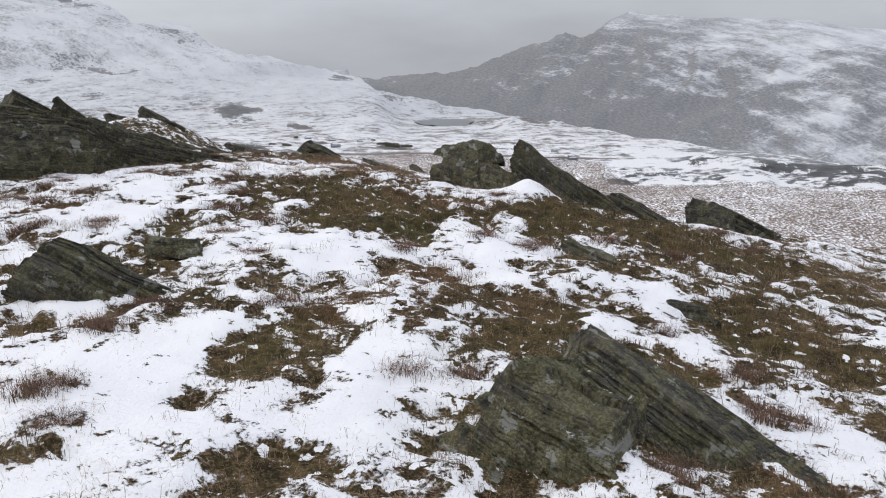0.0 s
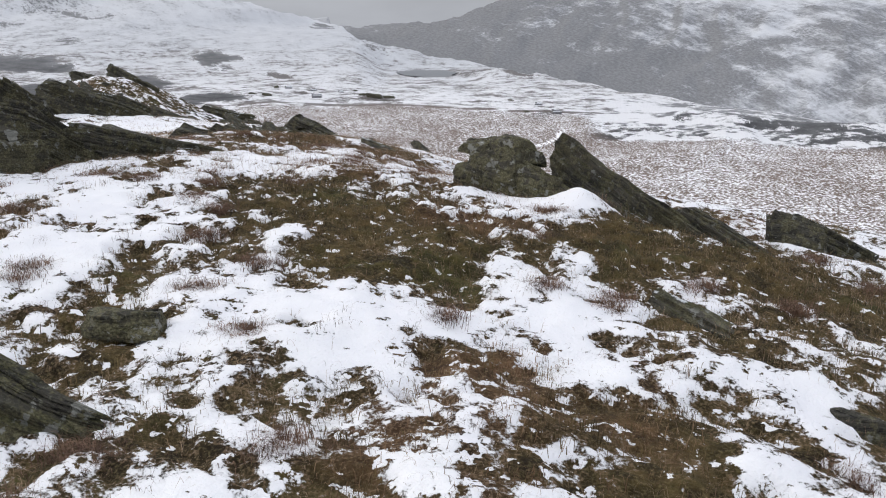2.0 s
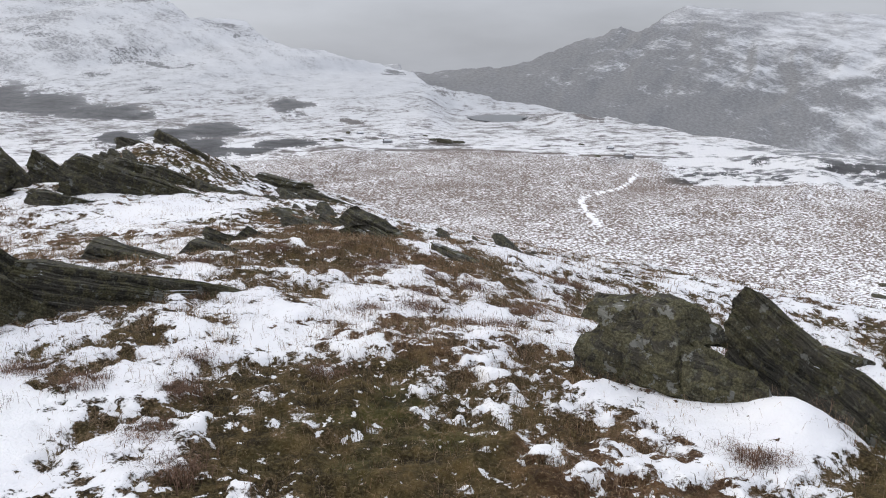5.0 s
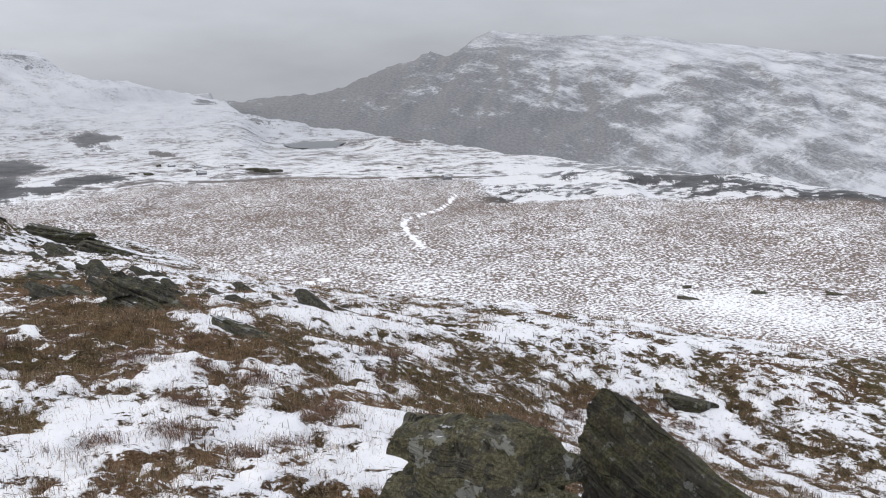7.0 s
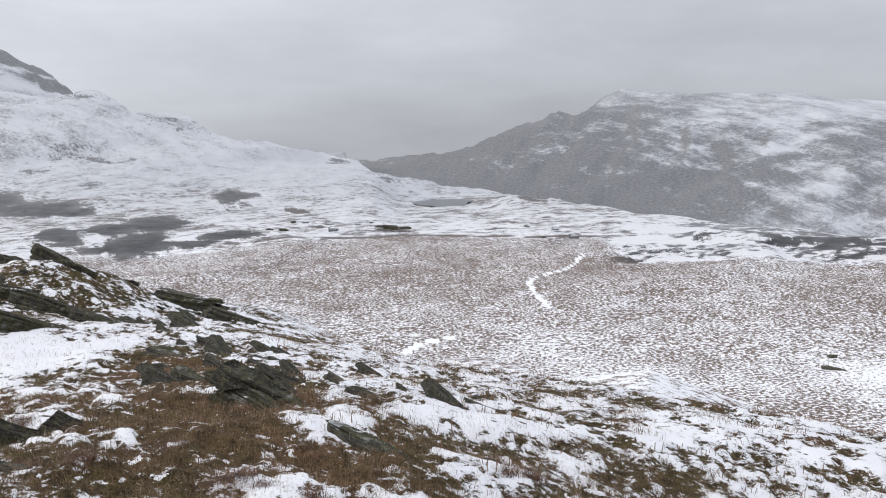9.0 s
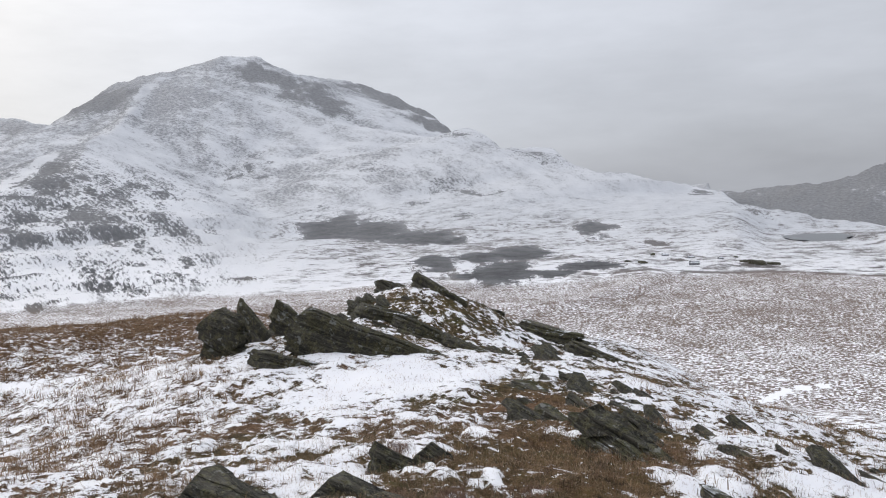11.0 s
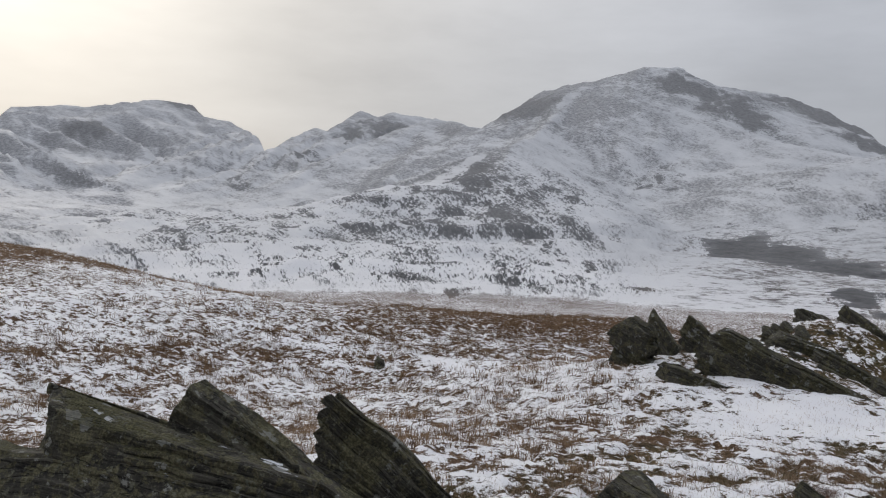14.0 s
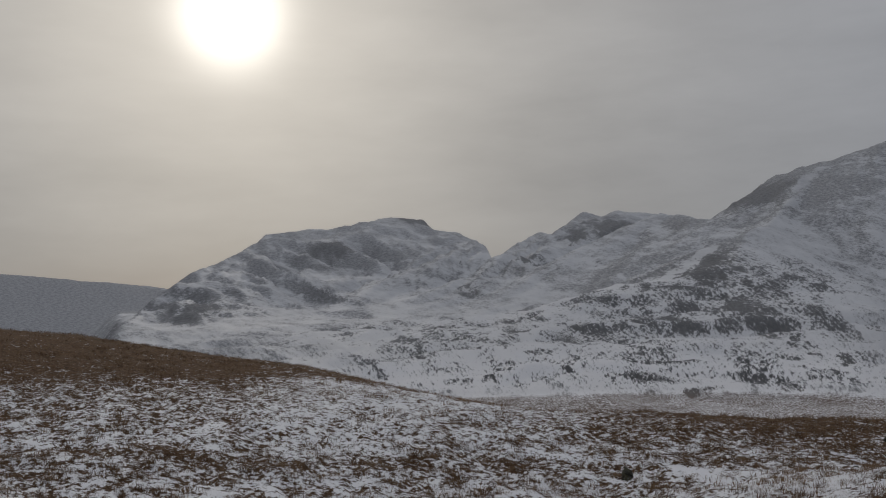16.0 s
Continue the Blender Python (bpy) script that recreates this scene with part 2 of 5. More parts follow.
c = slate.mix(slate.math("MULTIPLY", slate.ramp(streak, 0.58, 0.68), 0.7), c, rgb(0.27, 0.26, 0.23))
c = slate.mix(slate.math("MULTIPLY", slate.ramp(broad_bed, 0.38, 0.66), 0.5), c, rgb(0.135, 0.120, 0.088))
c = slate.mix(slate.math("MULTIPLY", slate.math("SUBTRACT", 1.0, crack), 0.8), c, rgb(0.014, 0.012, 0.010))
c = slate.mix(slate.math("MULTIPLY", slate.ramp(grain, 0.48, 0.70), 0.55), c, rgb(0.21, 0.20, 0.155))
patchy = slate.noise(2.6, 6.0, 0.62)
c = slate.mix(slate.math("MULTIPLY", slate.ramp(slate.math("MULTIPLY_ADD", lichen, 0.08, patchy), 0.50, 0.60), 0.5), c, slate.mix(slate.ramp(grain, 0.4, 0.6), rgb(0.066, 0.060, 0.026), rgb(0.190, 0.170, 0.080)))
c = slate.mix(slate.math("MULTIPLY", slate.ramp(slate.math("MULTIPLY_ADD", lichen, 0.10, blot), 0.52, 0.585), 0.65), c, slate.mix(slate.ramp(grain, 0.4, 0.65), rgb(0.135, 0.122, 0.060), rgb(0.330, 0.305, 0.170)))
c = slate.mix(slate.math("MULTIPLY", slate.ramp(spots, 0.585, 0.625), 0.7), c, rgb(0.26, 0.26, 0.19))
c = slate.mix(slate.math("MULTIPLY", slate.ramp(slate.math("MULTIPLY_ADD", lichen, 0.025, blot2), 0.602, 0.622), 0.85), c, rgb(0.40, 0.40, 0.36))
c = slate.mix(slate.math("MULTIPLY_ADD", lichen, -0.28, 0.40), c, rgb(0.008, 0.008, 0.008))
up_n = slate.t.nodes.new("ShaderNodeSeparateXYZ")
slate.link(slate.t.nodes.new("ShaderNodeNewGeometry").outputs["True Normal"], up_n.inputs[0])
level = slate.ramp(up_n.outputs[2], 0.80, 0.95)
c = slate.mix(slate.math("MULTIPLY", slate.math("MULTIPLY", level, slate.ramp(patchy, 0.44, 0.55)), 0.75), c, slate.mix(slate.ramp(grain, 0.4, 0.65), rgb(0.030, 0.030, 0.010), rgb(0.10, 0.095, 0.035)))
lying = slate.noise(4.2, 5.0, 0.6)
c = slate.mix(slate.math("MULTIPLY", slate.ramp(up_n.outputs[2], 0.955, 0.985), slate.ramp(lying, 0.585, 0.61)), c, rgb(0.84, 0.86, 0.89))
slate.colour(c)
slate.b.inputs["Specular IOR Level"].default_value = 0.3
rock_h = slate.math("ADD", slate.math("MULTIPLY", streak, 0.8), slate.math("MULTIPLY", grain, 0.35))
rock_h = slate.math("ADD", rock_h, slate.math("MULTIPLY", crack, 0.7))
slate.bump(slate.math("ADD", slate.math("ADD", rock_h, broad_bed), slate.math("MULTIPLY", blot, 0.7)), 1.0, 0.045)


def plain(name, col, col2, scale, rough=0.9):
    k = Mat(name, rough)
    k.colour(k.mix(k.ramp(k.noise(scale, 5.0), 0.3, 0.7), rgb(*col), rgb(*col2)))
    return k


straw = plain("dead_grass", (0.085, 0.043, 0.021), (0.31, 0.20, 0.11), 6.0)
sedge = plain("olive_sedge", (0.032, 0.023, 0.008), (0.175, 0.122, 0.050), 9.0)
wisp = plain("thin_grass", (0.17, 0.095, 0.060), (0.46, 0.34, 0.23), 5.0)
twig = plain("heather_twig", (0.050, 0.025, 0.016), (0.22, 0.13, 0.085), 14.0)
snow_m = plain("snow", (0.82, 0.85, 0.90), (0.92, 0.93, 0.94), 2.0, 0.6)
snow_m.bump(snow_m.noise(25.0, 5.0), 0.4, 0.03)

# ---- the lie of the land ----
HUB = (-0.6, 7.0)                                # where the walk ends; ranges and bearings are taken from here
EYE_END = 2.12
PLAIN_Z = -38.0


def hash01(ix, iy, seed):
    v = (ix * 374761393 + iy * 668265263 + seed * 974634541) & 0xFFFFFFFF
    v = ((v ^ (v >> 13)) * 1274126177) & 0xFFFFFFFF
    return ((v ^ (v >> 16)) & 0xFFFFFF) / 16777215.0


def vnoise(x, y, seed=0):
    fx, fy = np.floor(x), np.floor(y)
    ix, iy = fx.astype(np.int64), fy.astype(np.int64)
    u, v = x - fx, y - fy
    u, v = u * u * u * (u * (u * 6 - 15) + 10), v * v * v * (v * (v * 6 - 15) + 10)
    a = hash01(ix, iy, seed) * (1 - u) + hash01(ix + 1, iy, seed) * u
    b = hash01(ix, iy + 1, seed) * (1 - u) + hash01(ix + 1, iy + 1, seed) * u
    return a * (1 - v) + b * v - 0.5


def fbm(x, y, size, octaves=5, gain=0.5, seed=0):
    """Fractal noise of about -0.5 to 0.5; size: metres of its largest feature."""
    out, amp, total = 0.0, 1.0, 0.0
    for k in range(octaves):
        f = 2.0**k / size
        out = out + amp * vnoise(x * f + 17.3 * k, y * f - 9.1 * k, seed + k)
        total += amp
        amp *= gain
    return out / total * 1.6


def smooth(a, b, v):
    q = np.clip((v - a) / (b - a), 0, 1)
    return q * q * (3 - 2 * q)


def softplus(v, w):
    return w * np.logaddexp(0, v / w)


def polar(x, y):
    dx, dy = x - HUB[0], y - HUB[1]
    return np.hypot(dx, dy), np.degrees(np.arctan2(-dx, dy))


# swells of the near knoll: x, y, radius, height
SWELLS = [(-1, 5, 2.5, 0.03), (-2.5, 8, 2.5, 0.09), (1, 7.5, 2, 0.27), (-1.5, 12, 2.5, 0.12), (-5, 11, 2.5, 0.19), (-5, 6, 3, 0.30), (-8, 14, 3, 0.07), (-4, 17, 3, -0.32), (-9, 22, 3, -1.26), (-12, 15, 3.5, -0.96), (-11, 9, 4, -0.56), (2, 3, 2.5, -0.28), (-2, 1, 2.5, -0.11), (2.5, 12, 2, -0.82), (-8.2, 22.8, 1.6, 1.27), (-5.5, 22.5, 2, -0.37), (-8.5, 18.5, 2.2, 0.71), (3, 7, 2, -0.22), (0, 3.5, 1.5, 0.18), (-15.4, 26.0, 2.6, 0.28)]
# the rim of the home hill, 45 m out: bearing and height
RIM = [(-180, 1.0), (-120, -6.0), (-60, -11.0), (-35, -12.3), (-25, -10.8), (-14, -8.1), (-5, -9.1), (0, -9.5), (15, -8.0), (27, -6.0), (37, -4.1), (45, -4.2), (52, -3.6),
       (59, -3.5), (67, -1.9), (74, -0.45), (81, 0.4), (88, 1.45), (100, 2.5), (140, 3.2), (180, 1.0)]
RIM_AZ, RIM_Z = [a for a, z in RIM], [z for a, z in RIM]


def near_z(x, y):
    z = 0.12 - 0.34 * softplus(x + 0.28 * (y - 8) - 3.2, 0.6) * smooth(15, 9, y)
    side = 1 / (1 + np.exp(np.clip(-(x + 3.2) / 0.9, -60, 60)))
    z = z - 0.27 * softplus(0.67 * x + 0.74 * (y - 12.8), 0.5) * side
    for cx, cy, s, h in SWELLS:
        z = z + h * np.exp(-((x - cx) ** 2 + (y - cy) ** 2) / (2 * s * s))
    return z + 0.58 * np.exp(-(((x + 7.6) / 2.3) ** 2 + ((y - 23.2) / 2.0) ** 2)) + 0.12 * np.exp(-(((x - 0.84) / 0.20) ** 2 + ((y - 8.25) / 0.38) ** 2)) + 0.22 * np.exp(-(((x + 7.6) / 1.6) ** 2 + ((y - 20.3) / 1.6) ** 2))


def ridge_points(nodes):
    """World points of a ridge given as bearing, elevation and range seen from the hub."""
    return [(HUB[0] - math.sin(radians(a)) * d, HUB[1] + math.cos(radians(a)) * d, EYE_END + math.tan(radians(e)) * d) for a, e, d in nodes]


# ridges: bearing, elevation, range
MAIN_RIDGE = [(47.5, 4.6, 2050), (45.5, 5.9, 1950), (43.3, 7.3, 1880), (40.7, 7.8, 1820), (38.7, 8.4, 1800), (37.0, 8.85, 1800), (35.0, 8.9, 1820),
              (33.7, 8.1, 1850), (32.5, 7.6, 1900), (29.0, 7.25, 1950), (27.5, 6.7, 1950), (25.1, 5.6, 1950), (22.6, 4.0, 1950), (18, 1.5, 2000)]
CRAG_RIDGE = [(36, 6.6, 1560), (31, 5.0, 1420), (27, 4.0, 1300), (23.6, 3.5, 1220), (21.7, 4.0, 1180), (20.6, 3.6, 1160), (19.3, 2.6, 1140), (17.2, 2.4, 1110),
              (16.0, 2.3, 1090), (14.4, 1.0, 1050), (11.8, 0.7, 1000), (9.2, 0.0, 960), (7.6, -0.2, 930), (6.4, -0.5, 910), (4.6, -1.4, 880), (2.8, -2.0, 850),
              (1.1, -2.2, 830), (-1.2, -2.85, 780), (-3.7, -3.3, 700), (-6.0, -3.65, 625),
              (-10.8, -4.4, 520), (-13.4, -5.1, 445), (-15.6, -5.15, 440)]
SHOULDER = [(40.5, 7.5, 1700), (42.5, 5.7, 1500), (44.0, 4.2, 1300), (45.4, 3.6, 1180), (46.0, 1.95, 1000), (47.2, 1.9, 960), (45.0, -0.5, 800), (43.0, -3.0, 620), (40.5, -6.2, 430)]
SECOND_RIDGE = [(61.5, 2.5, 2350), (58.4, 4.2, 2250), (57.5, 4.1, 2230), (55.4, 5.5, 2200), (54.3, 5.1, 2200), (53.2, 5.5, 2200), (50.7, 5.1, 2200), (47.5, 4.6, 2150), (44, 4.6, 2100)]
THIRD_PEAK = [(100, -3.5, 2300), (90, -3.0, 2300), (86.5, -2.2, 2300), (84.4, -1.0, 2350), (82.8, 0.6, 2400), (80.9, 1.7, 2450), (78.9, 2.5, 2500), (76.9, 3.5, 2550), (76.2, 4.3, 2580), (73.5, 4.6, 2600),
              (71.0, 4.7, 2650), (68.4, 5.4, 2700), (66.0, 5.2, 2700), (65.3, 4.5, 2700), (63.0, 3.9, 2700), (61.9, 3.3, 2700), (61.5, 2.7, 2700)]
EAST_MOUNTAIN = [(6, -0.9, 2900), (-1.6, -0.3, 2800), (-3.9, 0.7, 2700), (-6.1, 1.4, 2650), (-7.9, 1.9, 2600), (-9.6, 1.95, 2550), (-10.5, 2.7, 2500), (-12.0, 3.4, 2450), (-13.5, 3.2, 2430),
                 (-17.1, 2.9, 2400), (-20.3, 2.9, 2400), (-24.1, 2.4, 2450), (-28.5, 1.8, 2500), (-35.9, 1.0, 2600), (-44, 0.4, 2700)]
SPOIL_TIP = [(-13, -6.3, 365), (-17, -6.15, 345), (-21, -6.2, 325), (-27, -6.15, 315), (-29, -6.7, 305)]
WEST_FAR = [(78, 0.2, 3900), (86, 1.3, 3800), (92, 1.9, 3800), (100, 1.8, 3800), (112, 1.2, 3800)]
FAR_RIDGE = [(14, -0.9, 4200), (4.8, -0.1, 4000), (2.7, -0.1, 3900), (-1.6, -0.2, 3800), (-8, -0.4, 3800)]


def ridge_height(x, y, nodes, reach, foot, power, gully=0.0, pitch=90.0, seed=0):
    """Height of a ridge that falls away on both sides to foot within its reach, its flanks cut by gullies."""
    pts = ridge_points(nodes)
    best, run, hold = np.full(x.shape, -1e9), 0.0, np.zeros(x.shape)
    for (ax, ay, az), (bx, by, bz) in zip(pts, pts[1:]):
        ex, ey = bx - ax, by - ay
        span = math.hypot(ex, ey)
        s = ((x - ax) * ex + (y - ay) * ey) / (span * span)
        side = run + s * span
        s = np.clip(s, 0, 1)
        d = np.hypot(x - ax - s * ex, y - ay - s * ey)
        top = az + s * (bz - az)
        q = np.clip(1 - d / reach, 0, 1)
        h = foot + (top - foot) * q**power - 0.3 * np.clip(d - reach, 0, None)
        hold = np.where(h > best, q, hold)
        best = np.maximum(best, h)
        run += span
    if gully:
        warp = 60 * fbm(x, y, 220, 3, seed=seed + 5)
        px, py = pts[len(pts) // 2][0], pts[len(pts) // 2][1]
        gx, gy = pts[-1][0] - pts[0][0], pts[-1][1] - pts[0][1]
        norm = math.hypot(gx, gy)
        lat, dep = ((x - px) * gx + (y - py) * gy) / norm, ((x - px) * gy - (y - py) * gx) / norm
        cut = np.abs(fbm((lat + warp) / pitch, dep / (4 * pitch), 1.0, 5, 0.55, seed=seed)) * 2 - 0.35
        best = best - gully * cut * np.clip(hold * (1 - hold) * 4, 0, 1)
    return best


def crest_line(az, nodes):
    """Elevation and range of a ridge by bearing, and whether the bearing meets it."""
    some = sorted(nodes)
    a = [n[0] for n in some]
    return np.interp(az, a, [n[1] for n in some]), np.interp(az, a, [n[2] for n in some]), (az >= a[0]) & (az <= a[-1])


def under_crests(z, r, az, ridges):
    """Keeps the ground before and behind the crests below the lines to them."""
    sky_e = np.full(z.shape, -9.0)
    for nodes in ridges:
        e, d, on = crest_line(az, nodes)
        sky_e = np.maximum(sky_e, np.where(on, e, -9.0))
    sky_e = np.where(sky_e < -8.5, 9.0, sky_e)
    lim = sky_e.copy()
    for nodes in ridges:
        e, d, on = crest_line(az, nodes)
        k = smooth(d * 1.0, d * 1.3, r)
        lim = np.where(on, np.minimum(lim, e * (1 - k) + sky_e * k), lim)
    lim = lim + 0.42 * fbm(az, 0.0 * az + 3.0, 1.1, 5, 0.6, seed=161)
    top = EYE_END + np.tan(np.radians(lim)) * r
    return np.where((z > top) & (r > 450), top - 0.04 * (z - top), z)


def soft_max(a, b, w):
    return np.maximum(a, b) + w * np.exp(-np.abs(a - b) / w) * 0.35


LAKE, LAKE_Z = (-0.2, 606, 1.9, 40), -37.6             # bearing, range, half width in bearing, half length; its level


def valley_edge(az):
    """Range at which the flats break off into the deep valley."""
    return np.interp(az, [-60, -36, -31, -24, -18, -13, -6, -1.5, 1, 4, 8], [270, 285, 300, 355, 400, 450, 620, 790, 840, 1200, 3000])


def land_z(x, y):
    """Height of the land without its small roughness."""
    x, y = np.asarray(x, float), np.asarray(y, float)
    r, az = polar(x, y)
    rim = np.interp(az, RIM_AZ, RIM_Z)
    zn = near_z(x, y)
    home = zn + (rim - zn) * smooth(12, 45, r)
    brink = smooth(-2, -10, az) * smooth(-75, -60, az)      # the slope breaks off more sharply to the east
    z = home + (PLAIN_Z - home) * smooth(30 + 5 * brink, 165 - 62 * brink, r)
    west = smooth(95, 125, np.abs(az))                      # the hill goes on behind the start
    z = z * (1 - west) + (home + 4 * smooth(40, 200, r)) * west
    far = smooth(150, 260, r)
    if np.any(far > 0):
        flats = PLAIN_Z + far * (2.5 * fbm(x, y, 90, 4, seed=3) + (5 + 9 * smooth(34, 40, az)) * smooth(340, 420, r) * fbm(x, y, 60, 5, 0.55, seed=9))
        flats = flats + 0.03 * np.clip(r - 400, 0, 900) * smooth(12, 40, az) * smooth(74, 58, az)
        edge = valley_edge(az)
        m = ridge_height(x, y, MAIN_RIDGE, 800, -25, 1.1, 22, 170, 201)
        m = np.maximum(m, ridge_height(x, y, CRAG_RIDGE, 480, -40, 1.05, 9, 110, 211))
        m = np.maximum(m, ridge_height(x, y, SHOULDER, 300, -46, 0.95, 16, 70, 221))
        m = np.maximum(m, ridge_height(x, y, SECOND_RIDGE, 900, -20, 1.15, 45, 90, 231))
        m = np.maximum(m, ridge_height(x, y, THIRD_PEAK, 1250, -32, 1.2, 60, 130, 241))
        m = m + smooth(-40, 60, m) * 8 * fbm(x, y, 110, 6, 0.6, seed=21)
        m = under_crests(m, r, az, (CRAG_RIDGE[3:], MAIN_RIDGE[:-1], SECOND_RIDGE[:-1], THIRD_PEAK))
        flats = soft_max(flats, m, 6.0) - 130 * smooth(edge, edge + 240, r) * smooth(8.5, 6.5, az)
        flats = flats - 250 * smooth(85, 90, az) * smooth(115, 105, az) * smooth(600, 1600, r)
        m = ridge_height(x, y, EAST_MOUNTAIN, 1150, -170, 1.05, 24, 150, 251)
        m = np.maximum(m, ridge_height(x, y, FAR_RIDGE, 900, -200, 1.0))
        m = np.maximum(m, ridge_height(x, y, WEST_FAR, 900, -200, 1.0))
        m = m + 8 * fbm(x, y, 110, 6, 0.6, seed=22)
        m = under_crests(m, r, az, (EAST_MOUNTAIN,))
        tip = ridge_height(x, y, SPOIL_TIP, 45, -40, 0.8)
        m = np.maximum(m, tip + 3 * smooth(-39, -35, tip) * fbm(x, y, 16, 4, seed=35))
        land = soft_max(flats, m, 6.0)
        shore = smooth(420, 500, r) * smooth(720, 660, r) * smooth(5.0, 2.6, np.abs(az + 0.2))
        land = land * (1 - shore) + np.minimum(land, -37.3 + 0.06 * (land + 34)) * shore
        pool = smooth(1.25, 0.8, np.hypot((az - LAKE[0]) / LAKE[2], (r - LAKE[1]) / LAKE[3]))
        land = land * (1 - pool) + (LAKE_Z - 1.5) * pool
        z = z * (1 - far) + far * land
    return z


# snow lies, stretch by stretch: x, y, radius along x, radius along y, strength (minus: bare)
START_SNOW = [
    (-1.21, 2.97, 0.56, 0.51, 0.30), (-0.30, 3.24, 0.27, 0.47, 0.22), (-1.15, 3.87, 0.14, 0.34, 0.40), (-0.58, 5.25, 0.54, 0.54, 0.30), (-2.71, 7.03, 0.80, 1.62, 0.12),
    (-1.62, 3.73, 0.26, 0.34, 0.20), (1.35, 4.30, 0.17, 0.35, 0.30), (1.25, 5.04, 0.25, 0.16, 0.30), (0.81, 4.45, 0.15, 0.10, 0.30), (0.58, 5.92, 0.21, 0.53, 0.30),
    (1.66, 3.56, 0.22, 0.28, 0.25),
]
START_BARE = [
    (-0.87, 3.72, 0.16, 0.26, -0.35), (-0.58, 3.94, 0.26, 0.42, -0.32), (-0.86, 3.40, 0.17, 0.20, -0.30), (-1.39, 3.82, 0.11, 0.26, -0.30), (0.05, 4.98, 0.25, 0.41, -0.33),
    (0.40, 4.36, 0.32, 0.42, -0.30), (1.93, 4.57, 0.39, 0.57, -0.22), (1.22, 3.80, 0.24, 0.27, -0.25), (-1.03, 3.26, 0.07, 0.06, -0.30), (2.60, 6.20, 0.70, 0.80, -0.30),
]
WALK_SNOW = [
    (-2.33, 7.14, 0.41, 0.88, 0.30), (-2.27, 6.04, 0.15, 0.33, 0.35), (-1.19, 6.67, 0.15, 0.32, 0.70), (-0.73, 5.61, 0.49, 0.25, 0.35), (0.04, 6.50, 0.13, 0.18, 0.45),
    (0.13, 6.11, 0.12, 0.20, 0.40), (0.30, 5.70, 0.27, 0.37, 0.40), (-1.56, 5.79, 0.12, 0.16, 0.30), (0.97, 6.44, 0.17, 0.10, 0.30), (-0.08, 5.40, 0.33, 0.23, 0.30),
    (-1.26, 5.16, 0.22, 0.16, 0.30), (-1.93, 9.34, 0.51, 0.80, 0.22),
]
WALK_BARE = [
    (-0.80, 7.20, 0.63, 0.87, -0.50), (-1.55, 6.41, 0.14, 0.41, -0.40), (-0.51, 6.18, 0.32, 0.19, -0.45), (-1.90, 5.94, 0.23, 0.24, -0.35), (0.52, 6.00, 0.12, 0.23, -0.30),
    (0.97, 5.80, 0.25, 0.35, -0.33), (-1.71, 5.19, 0.16, 0.17, -0.38), (-0.13, 5.98, 0.06, 0.14, -0.38), (-0.94, 5.38, 0.07, 0.08, -0.45), (-0.40, 5.42, 0.06, 0.10, -0.42),
    (0.47, 5.54, 0.12, 0.17, -0.35), (-1.04, 8.28, 0.62, 0.39, -0.35), (1.05, 7.30, 0.50, 0.70, -0.42), (1.85, 7.00, 0.50, 0.70, -0.35),
]
BROW_SNOW = [
    (-1.24, 11.01, 0.36, 0.68, 0.24), (-0.68, 10.05, 0.40, 0.44, 0.22), (-2.38, 12.25, 0.12, 0.15, 0.20), (-1.11, 13.04, 0.29, 0.42, 0.30), (0.05, 12.60, 0.35, 0.45, 0.40),
    (0.15, 10.70, 0.25, 0.25, 0.30), (-2.47, 13.44, 0.60, 2.22, -0.25), (-1.46, 12.42, 0.34, 0.55, -0.30), (-1.86, 11.51, 0.23, 0.20, -0.35), (-1.85, 10.28, 0.14, 0.20, -0.28),
    (-0.81, 12.66, 0.26, 0.57, -0.20), (-0.51, 11.00, 0.12, 0.25, -0.20), (-2.50, 12.35, 0.25, 0.35, 0.26), (-2.15, 12.60, 0.18, 0.35, 0.24), (-2.95, 14.2, 0.45, 0.70, 0.22),
    (-3.4, 15.3, 0.50, 0.80, 0.20), (-1.50, 11.75, 0.35, 0.30, 0.20),
]
FAR_SNOW = [
    (-5.28, 16.55, 0.84, 1.08, 0.35), (-9.30, 16.64, 1.62, 0.28, 0.15), (-2.26, 14.12, 0.19, 0.26, 0.40), (-0.25, 14.27, 0.99, 0.98, 0.16), (-2.72, 18.40, 0.42, 1.91, 0.12),
    (-3.35, 15.04, 0.59, 1.09, -0.30),
]
PAIR_SNOW = [
    (0.69, 8.11, 0.34, 0.69, 1.00), (0.49, 7.04, 0.52, 0.67, -0.18), (0.07, 8.06, 0.22, 0.36, -0.20), (0.72, 7.23, 0.41, 0.54, -0.40), (-0.16, 6.63, 0.32, 0.31, -0.35),
    (-1.09, 6.43, 0.28, 0.24, -0.40), (0.04, 6.56, 0.18, 0.25, -0.35), (1.06, 7.77, 0.35, 0.46, -0.35), (0.95, 7.00, 0.13, 0.37, -0.35), (-1.05, 7.13, 0.36, 0.32, -0.30),
    (0.77, 6.60, 0.15, 0.23, -0.35), (0.52, 6.68, 0.14, 0.12, 0.35), (0.38, 7.18, 0.11, 0.26, 0.30),
]
LEDGE_SNOW = [
    (-1.22, 13.19, 0.20, 0.47, 0.30), (-2.40, 13.35, 0.58, 1.07, -0.17), (-1.79, 13.30, 0.41, 0.81, -0.17), (-2.00, 11.40, 0.24, 0.32, -0.12),
]
